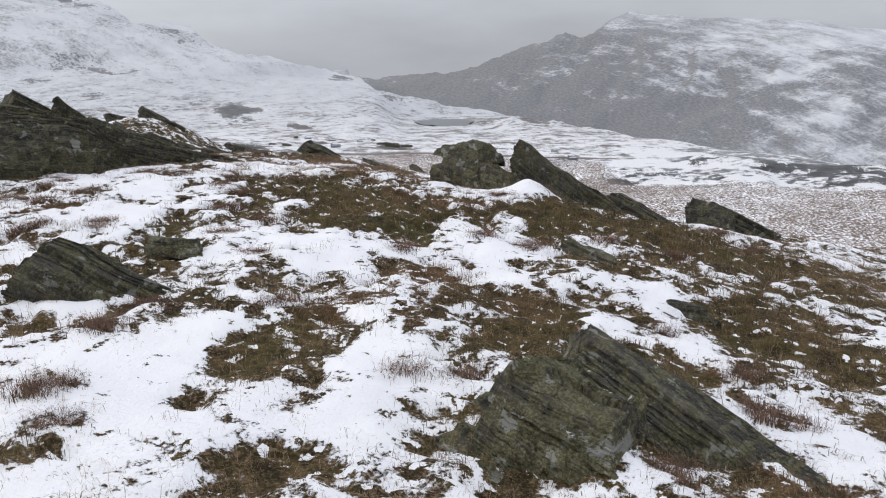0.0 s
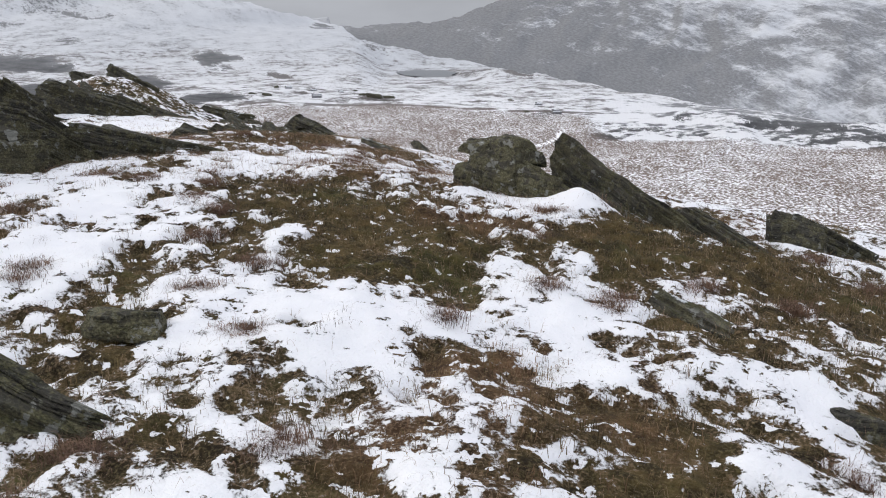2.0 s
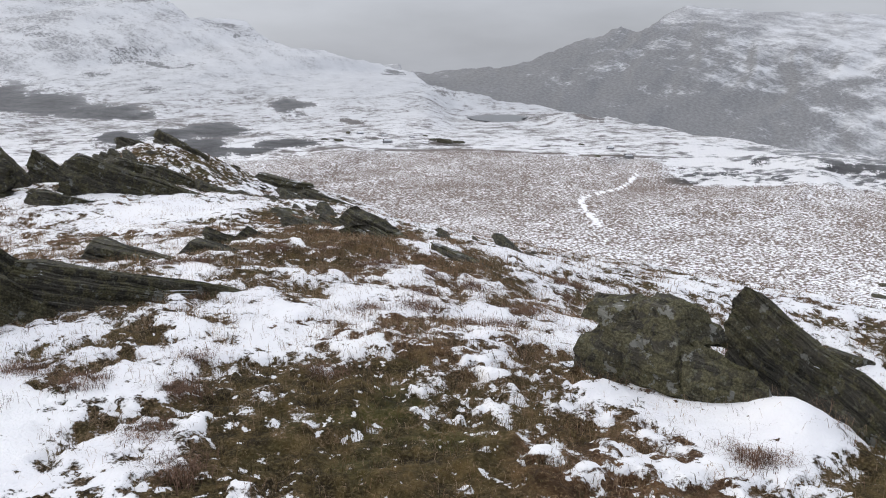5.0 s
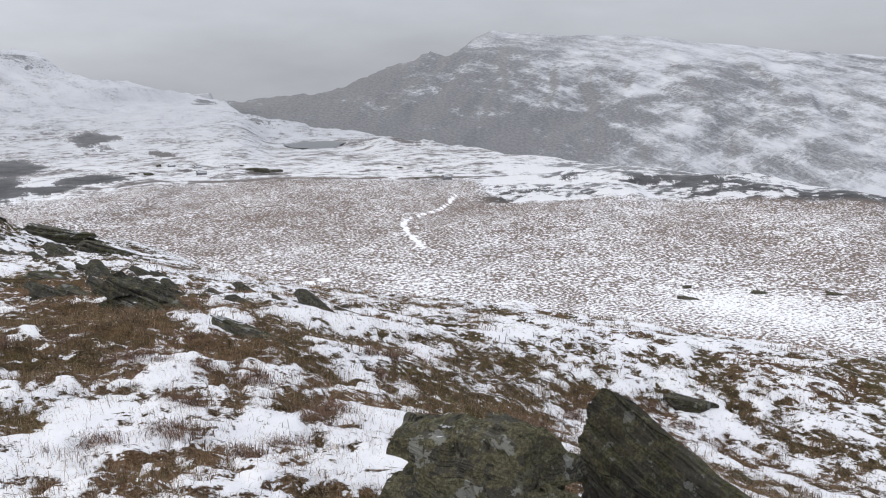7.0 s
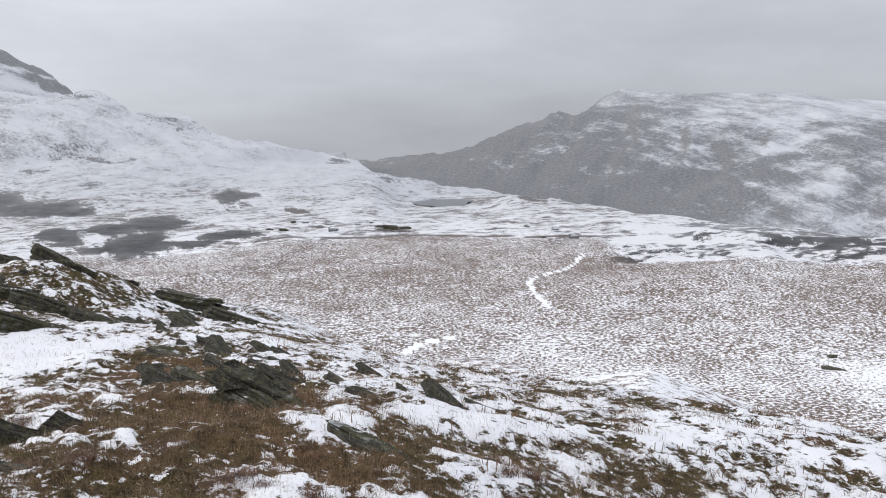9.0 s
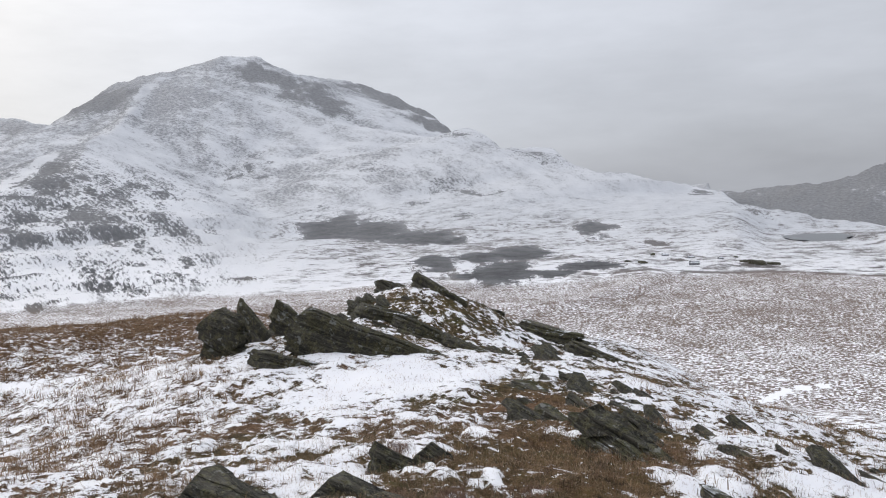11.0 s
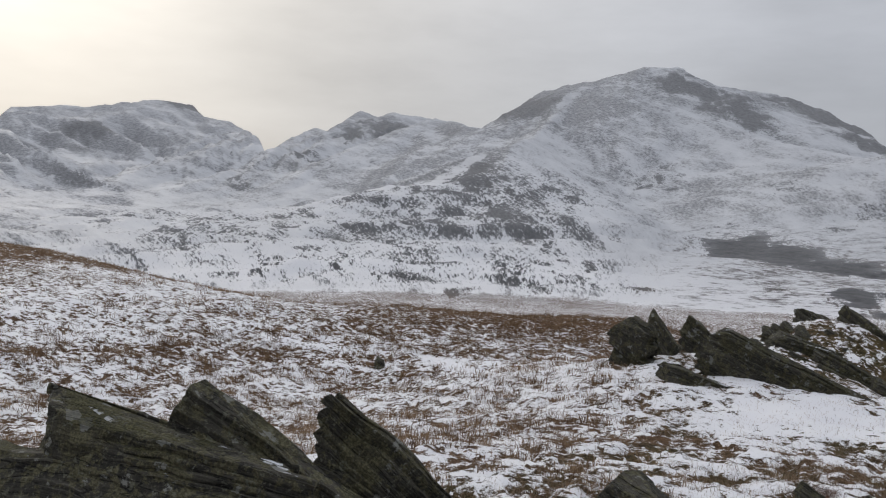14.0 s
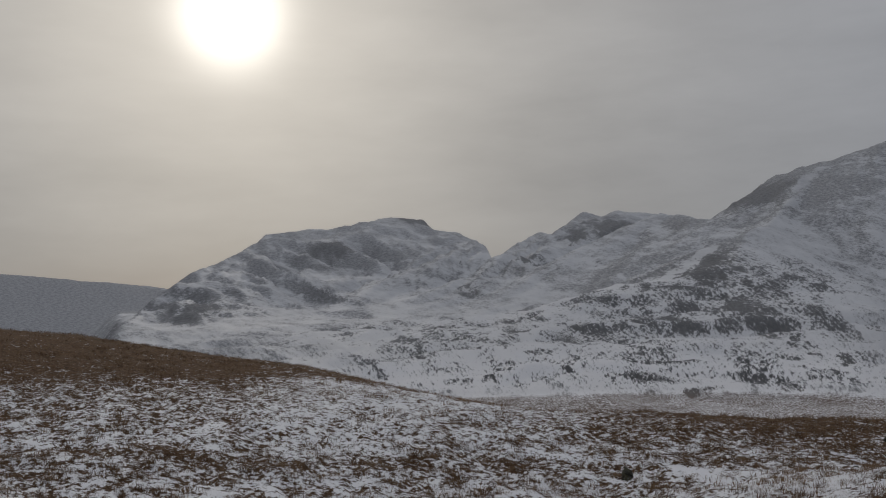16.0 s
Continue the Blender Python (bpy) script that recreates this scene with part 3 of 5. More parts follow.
KNOLL_SNOW = [
    (-5.24, 17.10, 0.81, 0.91, 0.40), (-9.91, 16.97, 0.99, 0.50, 0.20), (-11.44, 22.66, 0.44, 0.85, 0.40), (-5.92, 16.18, 0.84, 0.60, 0.30), (-2.34, 14.06, 0.19, 0.38, 0.30),
    (-1.13, 13.10, 0.25, 0.43, 0.30), (-0.42, 13.99, 0.47, 0.53, 0.20), (-2.92, 18.99, 0.24, 0.54, 0.25), (-3.55, 15.79, 0.61, 1.13, -0.15), (-2.53, 13.42, 0.40, 0.79, -0.17),
    (-1.69, 12.62, 0.31, 0.53, -0.17), (-5.87, 20.67, 0.96, 1.40, -0.10), (-7.82, 21.64, 1.17, 0.44, -0.25), (-11.05, 17.41, 1.47, 0.50, 0.15), (-3.25, 16.80, 0.74, 1.24, -0.15),
    (-3.24, 22.50, 0.62, 1.15, -0.10),
]
DRIFTS = START_SNOW + START_BARE + WALK_SNOW + WALK_BARE + BROW_SNOW + FAR_SNOW + PAIR_SNOW + LEDGE_SNOW + KNOLL_SNOW


def snow_field(x, y):
    """How deep the snow lies near the path, about 0.5 at its edges."""
    s = 0.51 + 0.30 * fbm(x, y * 0.8, 1.1, 4, 0.6, seed=41) + 0.80 * fbm(x, y * 0.8, 0.32, 4, 0.74, seed=46)
    r, az = polar(x, y)
    for cx, cy, rx, ry, h in DRIFTS:
        s = s + h * np.exp(-(((x - cx) / rx) ** 2 + ((y - cy) / ry) ** 2))
    # the broken brow and the turf round it stay barer
    k = np.clip(((x + 3.6) * 4.6 - (y - 16.6) * 4.8) / (4.6**2 + 4.8**2), 0, 1)
    s = s - 0.24 * np.exp(-((x + 3.6 - 4.6 * k) ** 2 + (y - 16.6 + 4.8 * k) ** 2) / 0.45)
    return s + 0.03 * smooth(8.8, 10.5, y) * smooth(-6.5, -4.5, x)


def rough_z(x, y, r, snow):
    """Small relief near the path: tussocks under the snow, and the snow's own thickness."""
    fade = np.clip(1.3 - r / 60, 0, 1)
    bare = smooth(0.56, 0.44, snow)
    z = 0.10 * fbm(x, y, 0.9, 4, 0.5, seed=51) + (0.025 + 0.045 * bare) * fbm(x, y, 0.18, 3, 0.6, seed=61)
    return fade * (z + 0.032 * smooth(0.44, 0.62, snow))


def ground_z(x, y):
    """The finished ground surface, for setting things on it."""
    x, y = np.atleast_1d(np.asarray(x, float)), np.atleast_1d(np.asarray(y, float))
    r, az = polar(x, y)
    return land_z(x, y) + rough_z(x, y, r, snow_field(x, y))


def build_ground():
    fine, coarse = np.arange(-36, 104, 0.19), np.arange(104, 324, 1.1)
    az = np.radians(np.concatenate([fine, coarse]))
    rad = np.concatenate([[0.02], np.geomspace(0.25, 4600, 690)])
    na, nr = len(az), len(rad)
    rr, aa = np.meshgrid(rad, az, indexing="ij")
    x, y = HUB[0] - np.sin(aa) * rr, HUB[1] + np.cos(aa) * rr
    x, y, r = x.ravel(), y.ravel(), rr.ravel()
    bearing = (np.degrees(aa.ravel()) + 180) % 360 - 180
    z = land_z(x, y)
    snow = snow_field(x, y)
    z = z + rough_z(x, y, r, snow)
    zz = z.reshape(nr, na)
    d_out = np.gradient(zz, axis=0) / np.gradient(rr, axis=0)
    d_side = np.gradient(zz, axis=1) / np.maximum(rr * np.gradient(np.unwrap(az))[None], 1e-3)
    cov, ton, crag, veil = cover_values(x, y, z, r, bearing, snow, d_out.ravel(), d_side.ravel())
    i = np.arange(nr - 1)[:, None] * na + np.arange(na)[None]
    j = np.arange(nr - 1)[:, None] * na + (np.arange(na)[None] + 1) % na
    quads = np.stack([i, j, j + na, i + na], -1).reshape(-1, 4)
    me = bpy.data.meshes.new("ground")
    me.vertices.add(len(x))
    me.vertices.foreach_set("co", np.stack([x, y, z], -1).ravel())
    me.loops.add(quads.size)
    me.loops.foreach_set("vertex_index", quads.ravel())
    me.polygons.add(len(quads))
    me.polygons.foreach_set("loop_start", np.arange(len(quads)) * 4)
    me.polygons.foreach_set("loop_total", np.full(len(quads), 4))
    me.update(calc_edges=True)
    me.polygons.foreach_set("use_smooth", np.ones(len(quads), bool))
    flow = np.stack([np.radians(bearing) * 1300, z * 0.9 + 0.3 * r, 0 * r], -1)
    me.attributes.new("flow", "FLOAT_VECTOR", "POINT").data.foreach_set("vector", flow.astype(np.float32).ravel())
    me.attributes.new("crag", "FLOAT", "POINT").data.foreach_set("value", crag.astype(np.float32))
    me.attributes.new("veil", "FLOAT", "POINT").data.foreach_set("value", veil.astype(np.float32))
    for name, v in (("cover", cov), ("tone", ton)):
        me.attributes.new(name, "FLOAT_COLOR", "POINT").data.foreach_set("color", v.astype(np.float32).ravel())
    me.materials.append(hill.m)
    me.validate()
    return tagged(new("ground", me), "snow-patched moorland hillside running out to snowy mountains", "ground", kind="structure")


# the white track over the moor and the quarry road: bearing and range
TRACK = [(-9.4, 300), (-9.0, 285), (-8.5, 268), (-7.2, 258), (-6.0, 247), (-5.9, 235), (-6.1, 224), (-6.7, 212), (-7.1, 203)]
ROAD = [(14, 360), (8.6, 366), (1.5, 364), (-5.9, 350), (-12.6, 350)]
# rusty knolls and open snow on the lower slope: x, y and radii
RUSTY = [(6.0, 37.0, 3.5, 1.2), (9.0, 37.5, 2.0, 1.0), (3.0, 33.0, 2.0, 1.5), (13.0, 27.5, 2.5, 1.0), (16.0, 26.0, 2.0, 0.8)]
WHITE = [(80, 140, 14, 12), (92, 122, 12, 10), (70, 150, 9, 8), (3.5, 20, 2.5, 2.0), (6.0, 24.0, 3.0, 2.5), (1.5, 17.5, 2.0, 1.5)]
# the grassy edge across the saddle and the drift that lies along it
DITCH = [(88, 15.2), (73, 14.8), (66, 15.6), (60, 16.0), (50, 16.0)]
STREAM_SNOW = [(50.5, 16.0), (46.0, 14.6), (40.3, 13.0)]
SHEEP_TRACK = [(9.0, 134), (6.2, 144), (3.7, 158), (1.5, 172), (-0.6, 176)]
# bare spoil and scree, crags, trodden paths and snow gullies: bearing, range, half width in bearing, half length in range
SPOIL = [(30.8, 708, 2.1, 79), (27.9, 678, 2.1, 67), (25.1, 611, 2.4, 38), (22.7, 583, 1.2, 15), (24.5, 447, 1.6, 37), (21.3, 454, 1.7, 28),
    (18.4, 459, 2.1, 19), (19.3, 372, 2.8, 26), (16.4, 368, 1.4, 15), (13.3, 600, 1.0, 27), (19.6, 393, 2.1, 32), (13.5, 395, 1.6, 18),
    (18.5, 483, 1.7, 28), (22.8, 595, 1.4, 14)]
SLOPE_CRAGS = [(36.0, 1209, 1.0, 14), (35.1, 1148, 0.7, 9), (31.4, 858, 0.9, 12), (24.8, 806, 1.0, 11), (22.8, 901, 0.9, 8), (19.4, 819, 1.0, 15),
    (28.0, 996, 0.7, 12), (21.7, 733, 1.4, 16), (38.6, 658, 0.5, 8), (28.9, 444, 0.6, 13), (20.8, 1129, 1.6, 28), (16.3, 1039, 1.7, 50),
    (25.4, 1774, 2.4, 90), (28.8, 1861, 1.7, 50), (34.6, 1676, 1.7, 42), (44.6, 1675, 1.7, 90), (30.9, 1558, 1.4, 83), (33.1, 1635, 1.0, 62),
    (23.9, 1550, 1.4, 52)]
SPUR_CRAGS = [(46.0, 959, 0.7, 32), (47.9, 1032, 1.4, 43), (50.1, 856, 1.7, 17), (43.4, 871, 1.0, 8), (42.7, 671, 0.9, 10), (49.4, 464, 1.7, 10),
    (52.3, 405, 2.1, 30), (47.9, 355, 1.4, 14), (43.0, 371, 1.0, 21), (39.7, 500, 0.7, 45), (55.9, 641, 2.1, 38), (58.6, 532, 1.4, 14),
    (65.2, 620, 1.4, 8), (60.3, 732, 1.0, 59), (37.4, 409, 1.0, 12), (63.2, 1468, 0.9, 27), (59.2, 1683, 1.0, 24), (56.1, 1889, 0.9, 73),
    (53.3, 1945, 1.4, 90), (66.3, 2655, 1.4, 90), (80.2, 1426, 1.7, 90), (68.6, 997, 2.1, 22), (71.6, 2182, 1.4, 63)]
FLATS_CRAGS = [(21.2, 1134, 1.6, 37), (16.5, 982, 1.7, 14), (6.5, 833, 1.2, 42), (3.6, 710, 1.4, 17), (3.2, 402, 1.0, 17), (22.2, 862, 1.7, 16),
    (20.3, 826, 1.4, 10), (-7.5, 343, 0.8, 11), (-16.7, 330, 0.7, 8), (-4.5, 391, 0.7, 8), (7.4, 415, 0.7, 8), (-14.9, 302, 1.4, 8),
    (-3.8, 622, 0.9, 39), (-6.4, 539, 0.9, 13)]
HILL_PATH = [(44.6, 1432), (43.3, 1184), (42.5, 1033), (40.4, 820), (39.1, 658), (37.9, 574), (37.4, 535), (38.4, 408)]
QUARRY_PATH = [(33.0, 778), (33.5, 670), (33.0, 571), (35.0, 452), (36.5, 417)]
WHITE_GULLY = [(41.1, 1700), (41.8, 1621), (42.3, 1544), (42.8, 1436)]
SADDLE_GULLY = [(46.2, 1367), (47.9, 1123), (49.5, 1076), (51.2, 890)]


def stripe(x, y, nodes, wide):
    best = np.full(x.shape, 1e9)
    pts = [(HUB[0] - math.sin(radians(a)) * d, HUB[1] + math.cos(radians(a)) * d) for a, d in nodes]
    for (ax, ay), (bx, by) in zip(pts, pts[1:]):
        ex, ey = bx - ax, by - ay
        s = np.clip(((x - ax) * ex + (y - ay) * ey) / (ex * ex + ey * ey), 0, 1)
        best = np.minimum(best, np.hypot(x - ax - s * ex, y - ay - s * ey))
    return smooth(wide * 1.4, wide * 0.7, best)


# crags that stand out of the snow
CRAGS = SLOPE_CRAGS + SPUR_CRAGS + FLATS_CRAGS + [(-22.5, 318, 1.6, 9), (-26.5, 308, 2.0, 9), (-31.5, 290, 1.2, 5), (9.8, 520, 1.0, 18)]


def cover_values(x, y, z, r, az, snow, d_out, d_side):
    """Cover: snow, rust-brown grass, bare rock. Tone: distance mix, thin snow greyed by painted haze, tussocks, haze
    paling of stone.
    """
    big = fbm(x, y, 120, 5, 0.55, seed=71)
    mid = fbm(x, y, 24, 2, 0.6, seed=81)
    small = fbm(x, y, 4, 4, 0.6, seed=91)
    rust = 0.34 + 0.8 * fbm(x, y, 1.6, 4, 0.6, seed=101) + 0.06 * smooth(8.0, 10.5, y)
    # the grassy saddle and brown slope to the west
    saddle = smooth(4.5, 7.5, r) * smooth(30, 46, az) * smooth(150, 110, az)
    rust = rust + 0.6 * saddle - 0.3 * np.exp(-(((x + 7.2) / 2.5) ** 2 + ((y - 22.3) / 2.2) ** 2))
    tuss = 0.14 * saddle * smooth(4, 8, r)
    s = snow * (1 - 0.75 * saddle) + 0.75 * saddle * (0.570 + 0.05 * small - 0.07 * smooth(70, 85, az))
    # open slope and plain: heather through thin snow
    moor = smooth(14, 24, r)
    crest = smooth(15, 22, r) * smooth(75, 55, r) * smooth(27, 36, az) * smooth(62, 48, az) + smooth(25 - 6 * smooth(68, 82, az), 32 - 5 * smooth(68, 82, az), r) * smooth(75, 55, r) * smooth(48, 58, az) * smooth(115, 95, az)
    s_moor = 0.520 + 0.06 * mid + 0.12 * small + 0.10 * big - 0.23 * np.clip(crest, 0, 1)
    slope_w = smooth(15.0, 17.5, r) * smooth(44, 34, r) * smooth(50, 58, az) * smooth(120, 100, az)
    s_moor = s_moor + (0.07 * smooth(80, 68, az) - 0.06 * smooth(72, 84, az)) * slope_w
    s_moor = s_moor + 0.015 * smooth(205, 150, r) * smooth(20, 0, az) * smooth(45, 90, r) + 0.12 * smooth(60, 40, r) * smooth(16, 4, az) - 0.07 * smooth(180, 260, r)
    tuss = np.maximum(tuss, moor * smooth(12, 32, r))
    for cx, cy, rx, ry in RUSTY:
        s_moor = s_moor - 0.28 * np.exp(-(((x - cx) / rx) ** 2 + ((y - cy) / ry) ** 2))
    for cx, cy, rx, ry in WHITE:
        s_moor = s_moor + 0.11 * np.exp(-(((x - cx) / rx) ** 2 + ((y - cy) / ry) ** 2))
    s_moor = s_moor + 0.5 * stripe(x, y, SHEEP_TRACK, 0.7)
    s = s * (1 - moor) + s_moor * moor
    s = s - 0.08 * smooth(15, 19, r) * smooth(60, 40, r) * smooth(34, 42, az) * smooth(70, 55, az)
    s = s - 0.10 * stripe(x + 0.5 * small, y + 0.8 * small, DITCH, 0.30) + 0.55 * stripe(x, y + 0.5 * small, STREAM_SNOW, 0.13)
    rust = rust * (1 - moor) + (0.85 + 0.3 * mid) * moor
    # flats past the moor, then the hills
    flats = smooth(335, 365, r + 40 * big + 60 * smooth(-9, -15, az))
    s = s * (1 - flats) + (0.585 + 0.18 * big + 0.16 * mid) * flats
    tuss = tuss * (1 - flats)
    hills = np.maximum(smooth(-34, 0, z), smooth(36, 40, az)) * smooth(330, 420, r)
    gx = fbm(np.radians(az) * 1300, z * 0.9 + 0.3 * r, 150, 4, 0.6, seed=111)
    steep = np.clip(np.hypot(d_out, d_side) - 0.42, -0.3, 0.5)
    lee = np.clip(d_side, -0.45, 0.45)
    s_h = 0.53 + 0.24 * gx + 0.10 * smooth(26, 20, az) - 0.30 * steep + 0.30 * lee
    high = smooth(60, 240, z) * (az > 12)
    s_h = s_h - 0.10 * high
    rocky = smooth(36, 41, az) * smooth(80, 64, az) * smooth(340, 420, r) * smooth(1250, 900, r)
    s_h = s_h - 0.02 * rocky + 0.15 * rocky * mid - 0.07 * rocky * smooth(51, 46, az) + 0.09 * rocky * smooth(50, 56, az)
    back = smooth(1550, 1800, r) * (az > 46)
    s_h = s_h + 0.02 * back
    east = smooth(9, 5, az) * smooth(950, 1150, r)
    dark = smooth(-22, -7, az + 10 * big + 12 * gx + 0.03 * (40 - z))
    across, along = np.radians(az) * 1300 + z * 0.9 + 0.3 * r, z * 0.9 + 0.3 * r - np.radians(az) * 1300
    s_e = 0.47 + 0.30 * fbm(across, 0.22 * along, 60, 4, 0.6, seed=171) + 0.30 * gx - 0.3 * steep + 0.2 * lee - 0.30 * dark - 0.22 * smooth(-30, -120, z) * smooth(-23, -13, az)
    s = s * (1 - hills) + s_h * hills
    s = s * (1 - east) + s_e * east
    rock = np.clip(hills + east + 0.6 * flats, 0, 1)
    bare_spoil = np.zeros_like(x)
    # ragged edges for the spoil and crags
    az_w = az + 2.0 * fbm(x, y, 50, 4, 0.65, seed=121) + 0.8 * gx
    r_w = r * (1 + 0.09 * fbm(x, y, 50, 4, 0.65, seed=131))
    for a, d, wa, wd in SPOIL:
        k = np.exp(-0.8 * (((az_w - a) / wa) ** 2 + ((r_w - d) / wd) ** 2))
        rock = np.maximum(rock, np.clip(2.5 * k, 0, 1))
        bare_spoil = np.maximum(bare_spoil, k)
    heap = smooth(-38.6, -37.0, z) * smooth(-10.5, -13, az) * smooth(430, 400, r) * smooth(270, 285, r)
    rock = np.maximum(rock, heap)
    s = s * (1 - heap) + heap * (0.63 + 0.5 * mid + 0.5 * small + 0.10 * smooth(-20, -15, az) - 0.12 * smooth(-37.5, -33, z) * smooth(-17, -21, az))
    tuss = tuss * (1 - heap)
    crag = np.zeros_like(x)
    for a, d, wa, wd in CRAGS:
        k = np.exp(-0.7 * (((az_w - a) / wa) ** 2 + ((r_w - d) / wd) ** 2))
        crag = np.maximum(crag, k)
        rock = np.maximum(rock, 0.8 * k)
    s = s + (0.5 + 1.2 * mid) * (0.26 * stripe(x, y, HILL_PATH, 2.6) + 0.22 * stripe(x, y, QUARRY_PATH, 2.2) + 0.6 * stripe(x, y, WHITE_GULLY, 11.0) + 0.5 * stripe(x, y, SADDLE_GULLY, 11.0))
    s = np.maximum(s, 0.82 * stripe(x + 1.6 * small, y, TRACK, 0.66))
    s = s - 0.35 * stripe(x, y, ROAD, 1.6)
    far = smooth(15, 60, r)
    # greyness and paling by range: distance haze painted into far snow and stone
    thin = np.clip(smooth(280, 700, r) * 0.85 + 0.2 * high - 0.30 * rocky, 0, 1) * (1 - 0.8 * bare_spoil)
    hazed = east * (0.15 + 0.75 * smooth(20, 130, z + 50 * gx)) * (1 - 0.7 * dark) + 0.75 * back + 0.45 * high * (1 - east)
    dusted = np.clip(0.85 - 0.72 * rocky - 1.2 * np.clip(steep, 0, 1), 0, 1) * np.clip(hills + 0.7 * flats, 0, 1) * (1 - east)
    hazed = np.maximum(hazed, dusted) * (1 - np.clip(1.7 * np.maximum(bare_spoil, crag), 0, 0.95))
    hazed = np.maximum(hazed, 0.85 * smooth(3000, 3500, r) * (az < 30))
    # far western ridge: snow taken off, murky haze tone put into its colour
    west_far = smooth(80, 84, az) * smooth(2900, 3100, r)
    s, hazed = s - 0.6 * west_far, np.maximum(hazed, west_far)
    return np.stack([s, np.clip(rust, 0, 1), rock, np.clip(smooth(-30, 15, z) + east + smooth(32, 38, az) * smooth(310, 380, r), 0, 1)], -1), np.stack([far, thin, tuss, hazed], -1), np.maximum((0.62 + 0.4 * smooth(1400, 1600, r)) * crag, 1.35 * bare_spoil), np.clip(east + 0.6 * back + west_far, 0, 1)


ground = build_ground()


# ---- rocks ----
def cube_grid(n):
    """Corner grid of a cube's six faces: points in -1..1 and quads that face outward."""
    ids, pts, quads = {}, [], []

    def vid(*key):
        if key not in ids:
            ids[key] = len(pts)
            pts.append([2 * v / n - 1 for v in key])
        return ids[key]

    for a in range(n):
        for c in range(n):
            q = [(a, c), (a + 1, c), (a + 1, c + 1), (a, c + 1)]
            quads.append([vid(u, v, n) for u, v in q])
            quads.append([vid(u, v, 0) for u, v in q[::-1]])
            quads.append([vid(v, n, u) for u, v in q])
            quads.append([vid(v, 0, u) for u, v in q[::-1]])
            quads.append([vid(n, u, v) for u, v in q])
            quads.append([vid(0, u, v) for u, v in q[::-1]])
    return np.array(pts), quads


GRIDS = {}


def snow_cap(rock, co, quads, seed, amount):
    """A thin patch of snow lying on a rock's level parts, as a part of the rock."""
    q = np.array(quads)
    a, c = co[q[:, 2]] - co[q[:, 0]], co[q[:, 3]] - co[q[:, 1]]
    n = np.cross(a, c)
    n /= np.maximum(np.linalg.norm(n, axis=1), 1e-9)[:, None]
    mid_ = co[q].mean(1)
    lies = (n[:, 2] > 0.62) & (fbm(mid_[:, 0] * 2.0 + seed, mid_[:, 1] * 2.0, 1.0, 3, 0.5, seed=seed + 9) > amount) & (mid_[:, 2] > 0.03)
    tag = np.where(lies, np.arange(len(q)) + 1.0, 0.0)     # keep the largest patch only
    for _ in range(80):
        high = np.zeros(len(co))
        np.maximum.at(high, q[lies].ravel(), np.repeat(tag[lies], 4))
        tag = np.where(lies, high[q].max(1), 0.0)
    names_, counts = np.unique(tag[lies], return_counts=True)
    if not len(counts) or counts.max() < 12:
        return
    lies &= tag == names_[counts.argmax()]
    total, kept = np.bincount(q.ravel(), minlength=len(co)), np.bincount(q[lies].ravel(), minlength=len(co))
    inner = (kept == total) & (kept > 0)
    near = np.ones(len(co))                            # thicker away from the edge
    np.minimum.at(near, q[lies].ravel(), np.repeat(inner[q[lies]].mean(1), 4))
    thick = 0.004 + 0.030 * inner * near
    used = np.unique(q[lies])
    index = np.full(len(co), -1)
    index[used] = np.arange(len(used))
    top = co[used] + np.c_[np.zeros((len(used), 2)), thick[used]]
    me = bpy.data.meshes.new("snow_cap")
    me.from_pydata(top.tolist(), [], index[q[lies]].tolist())
    me.polygons.foreach_set("use_smooth", np.ones(len(me.polygons), bool))
    me.materials.append(snow_m.m)
    cap = new("snow_cap", me)
    cap.parent = rock
    tagged(cap, "thin patch of snow lying on the rock")


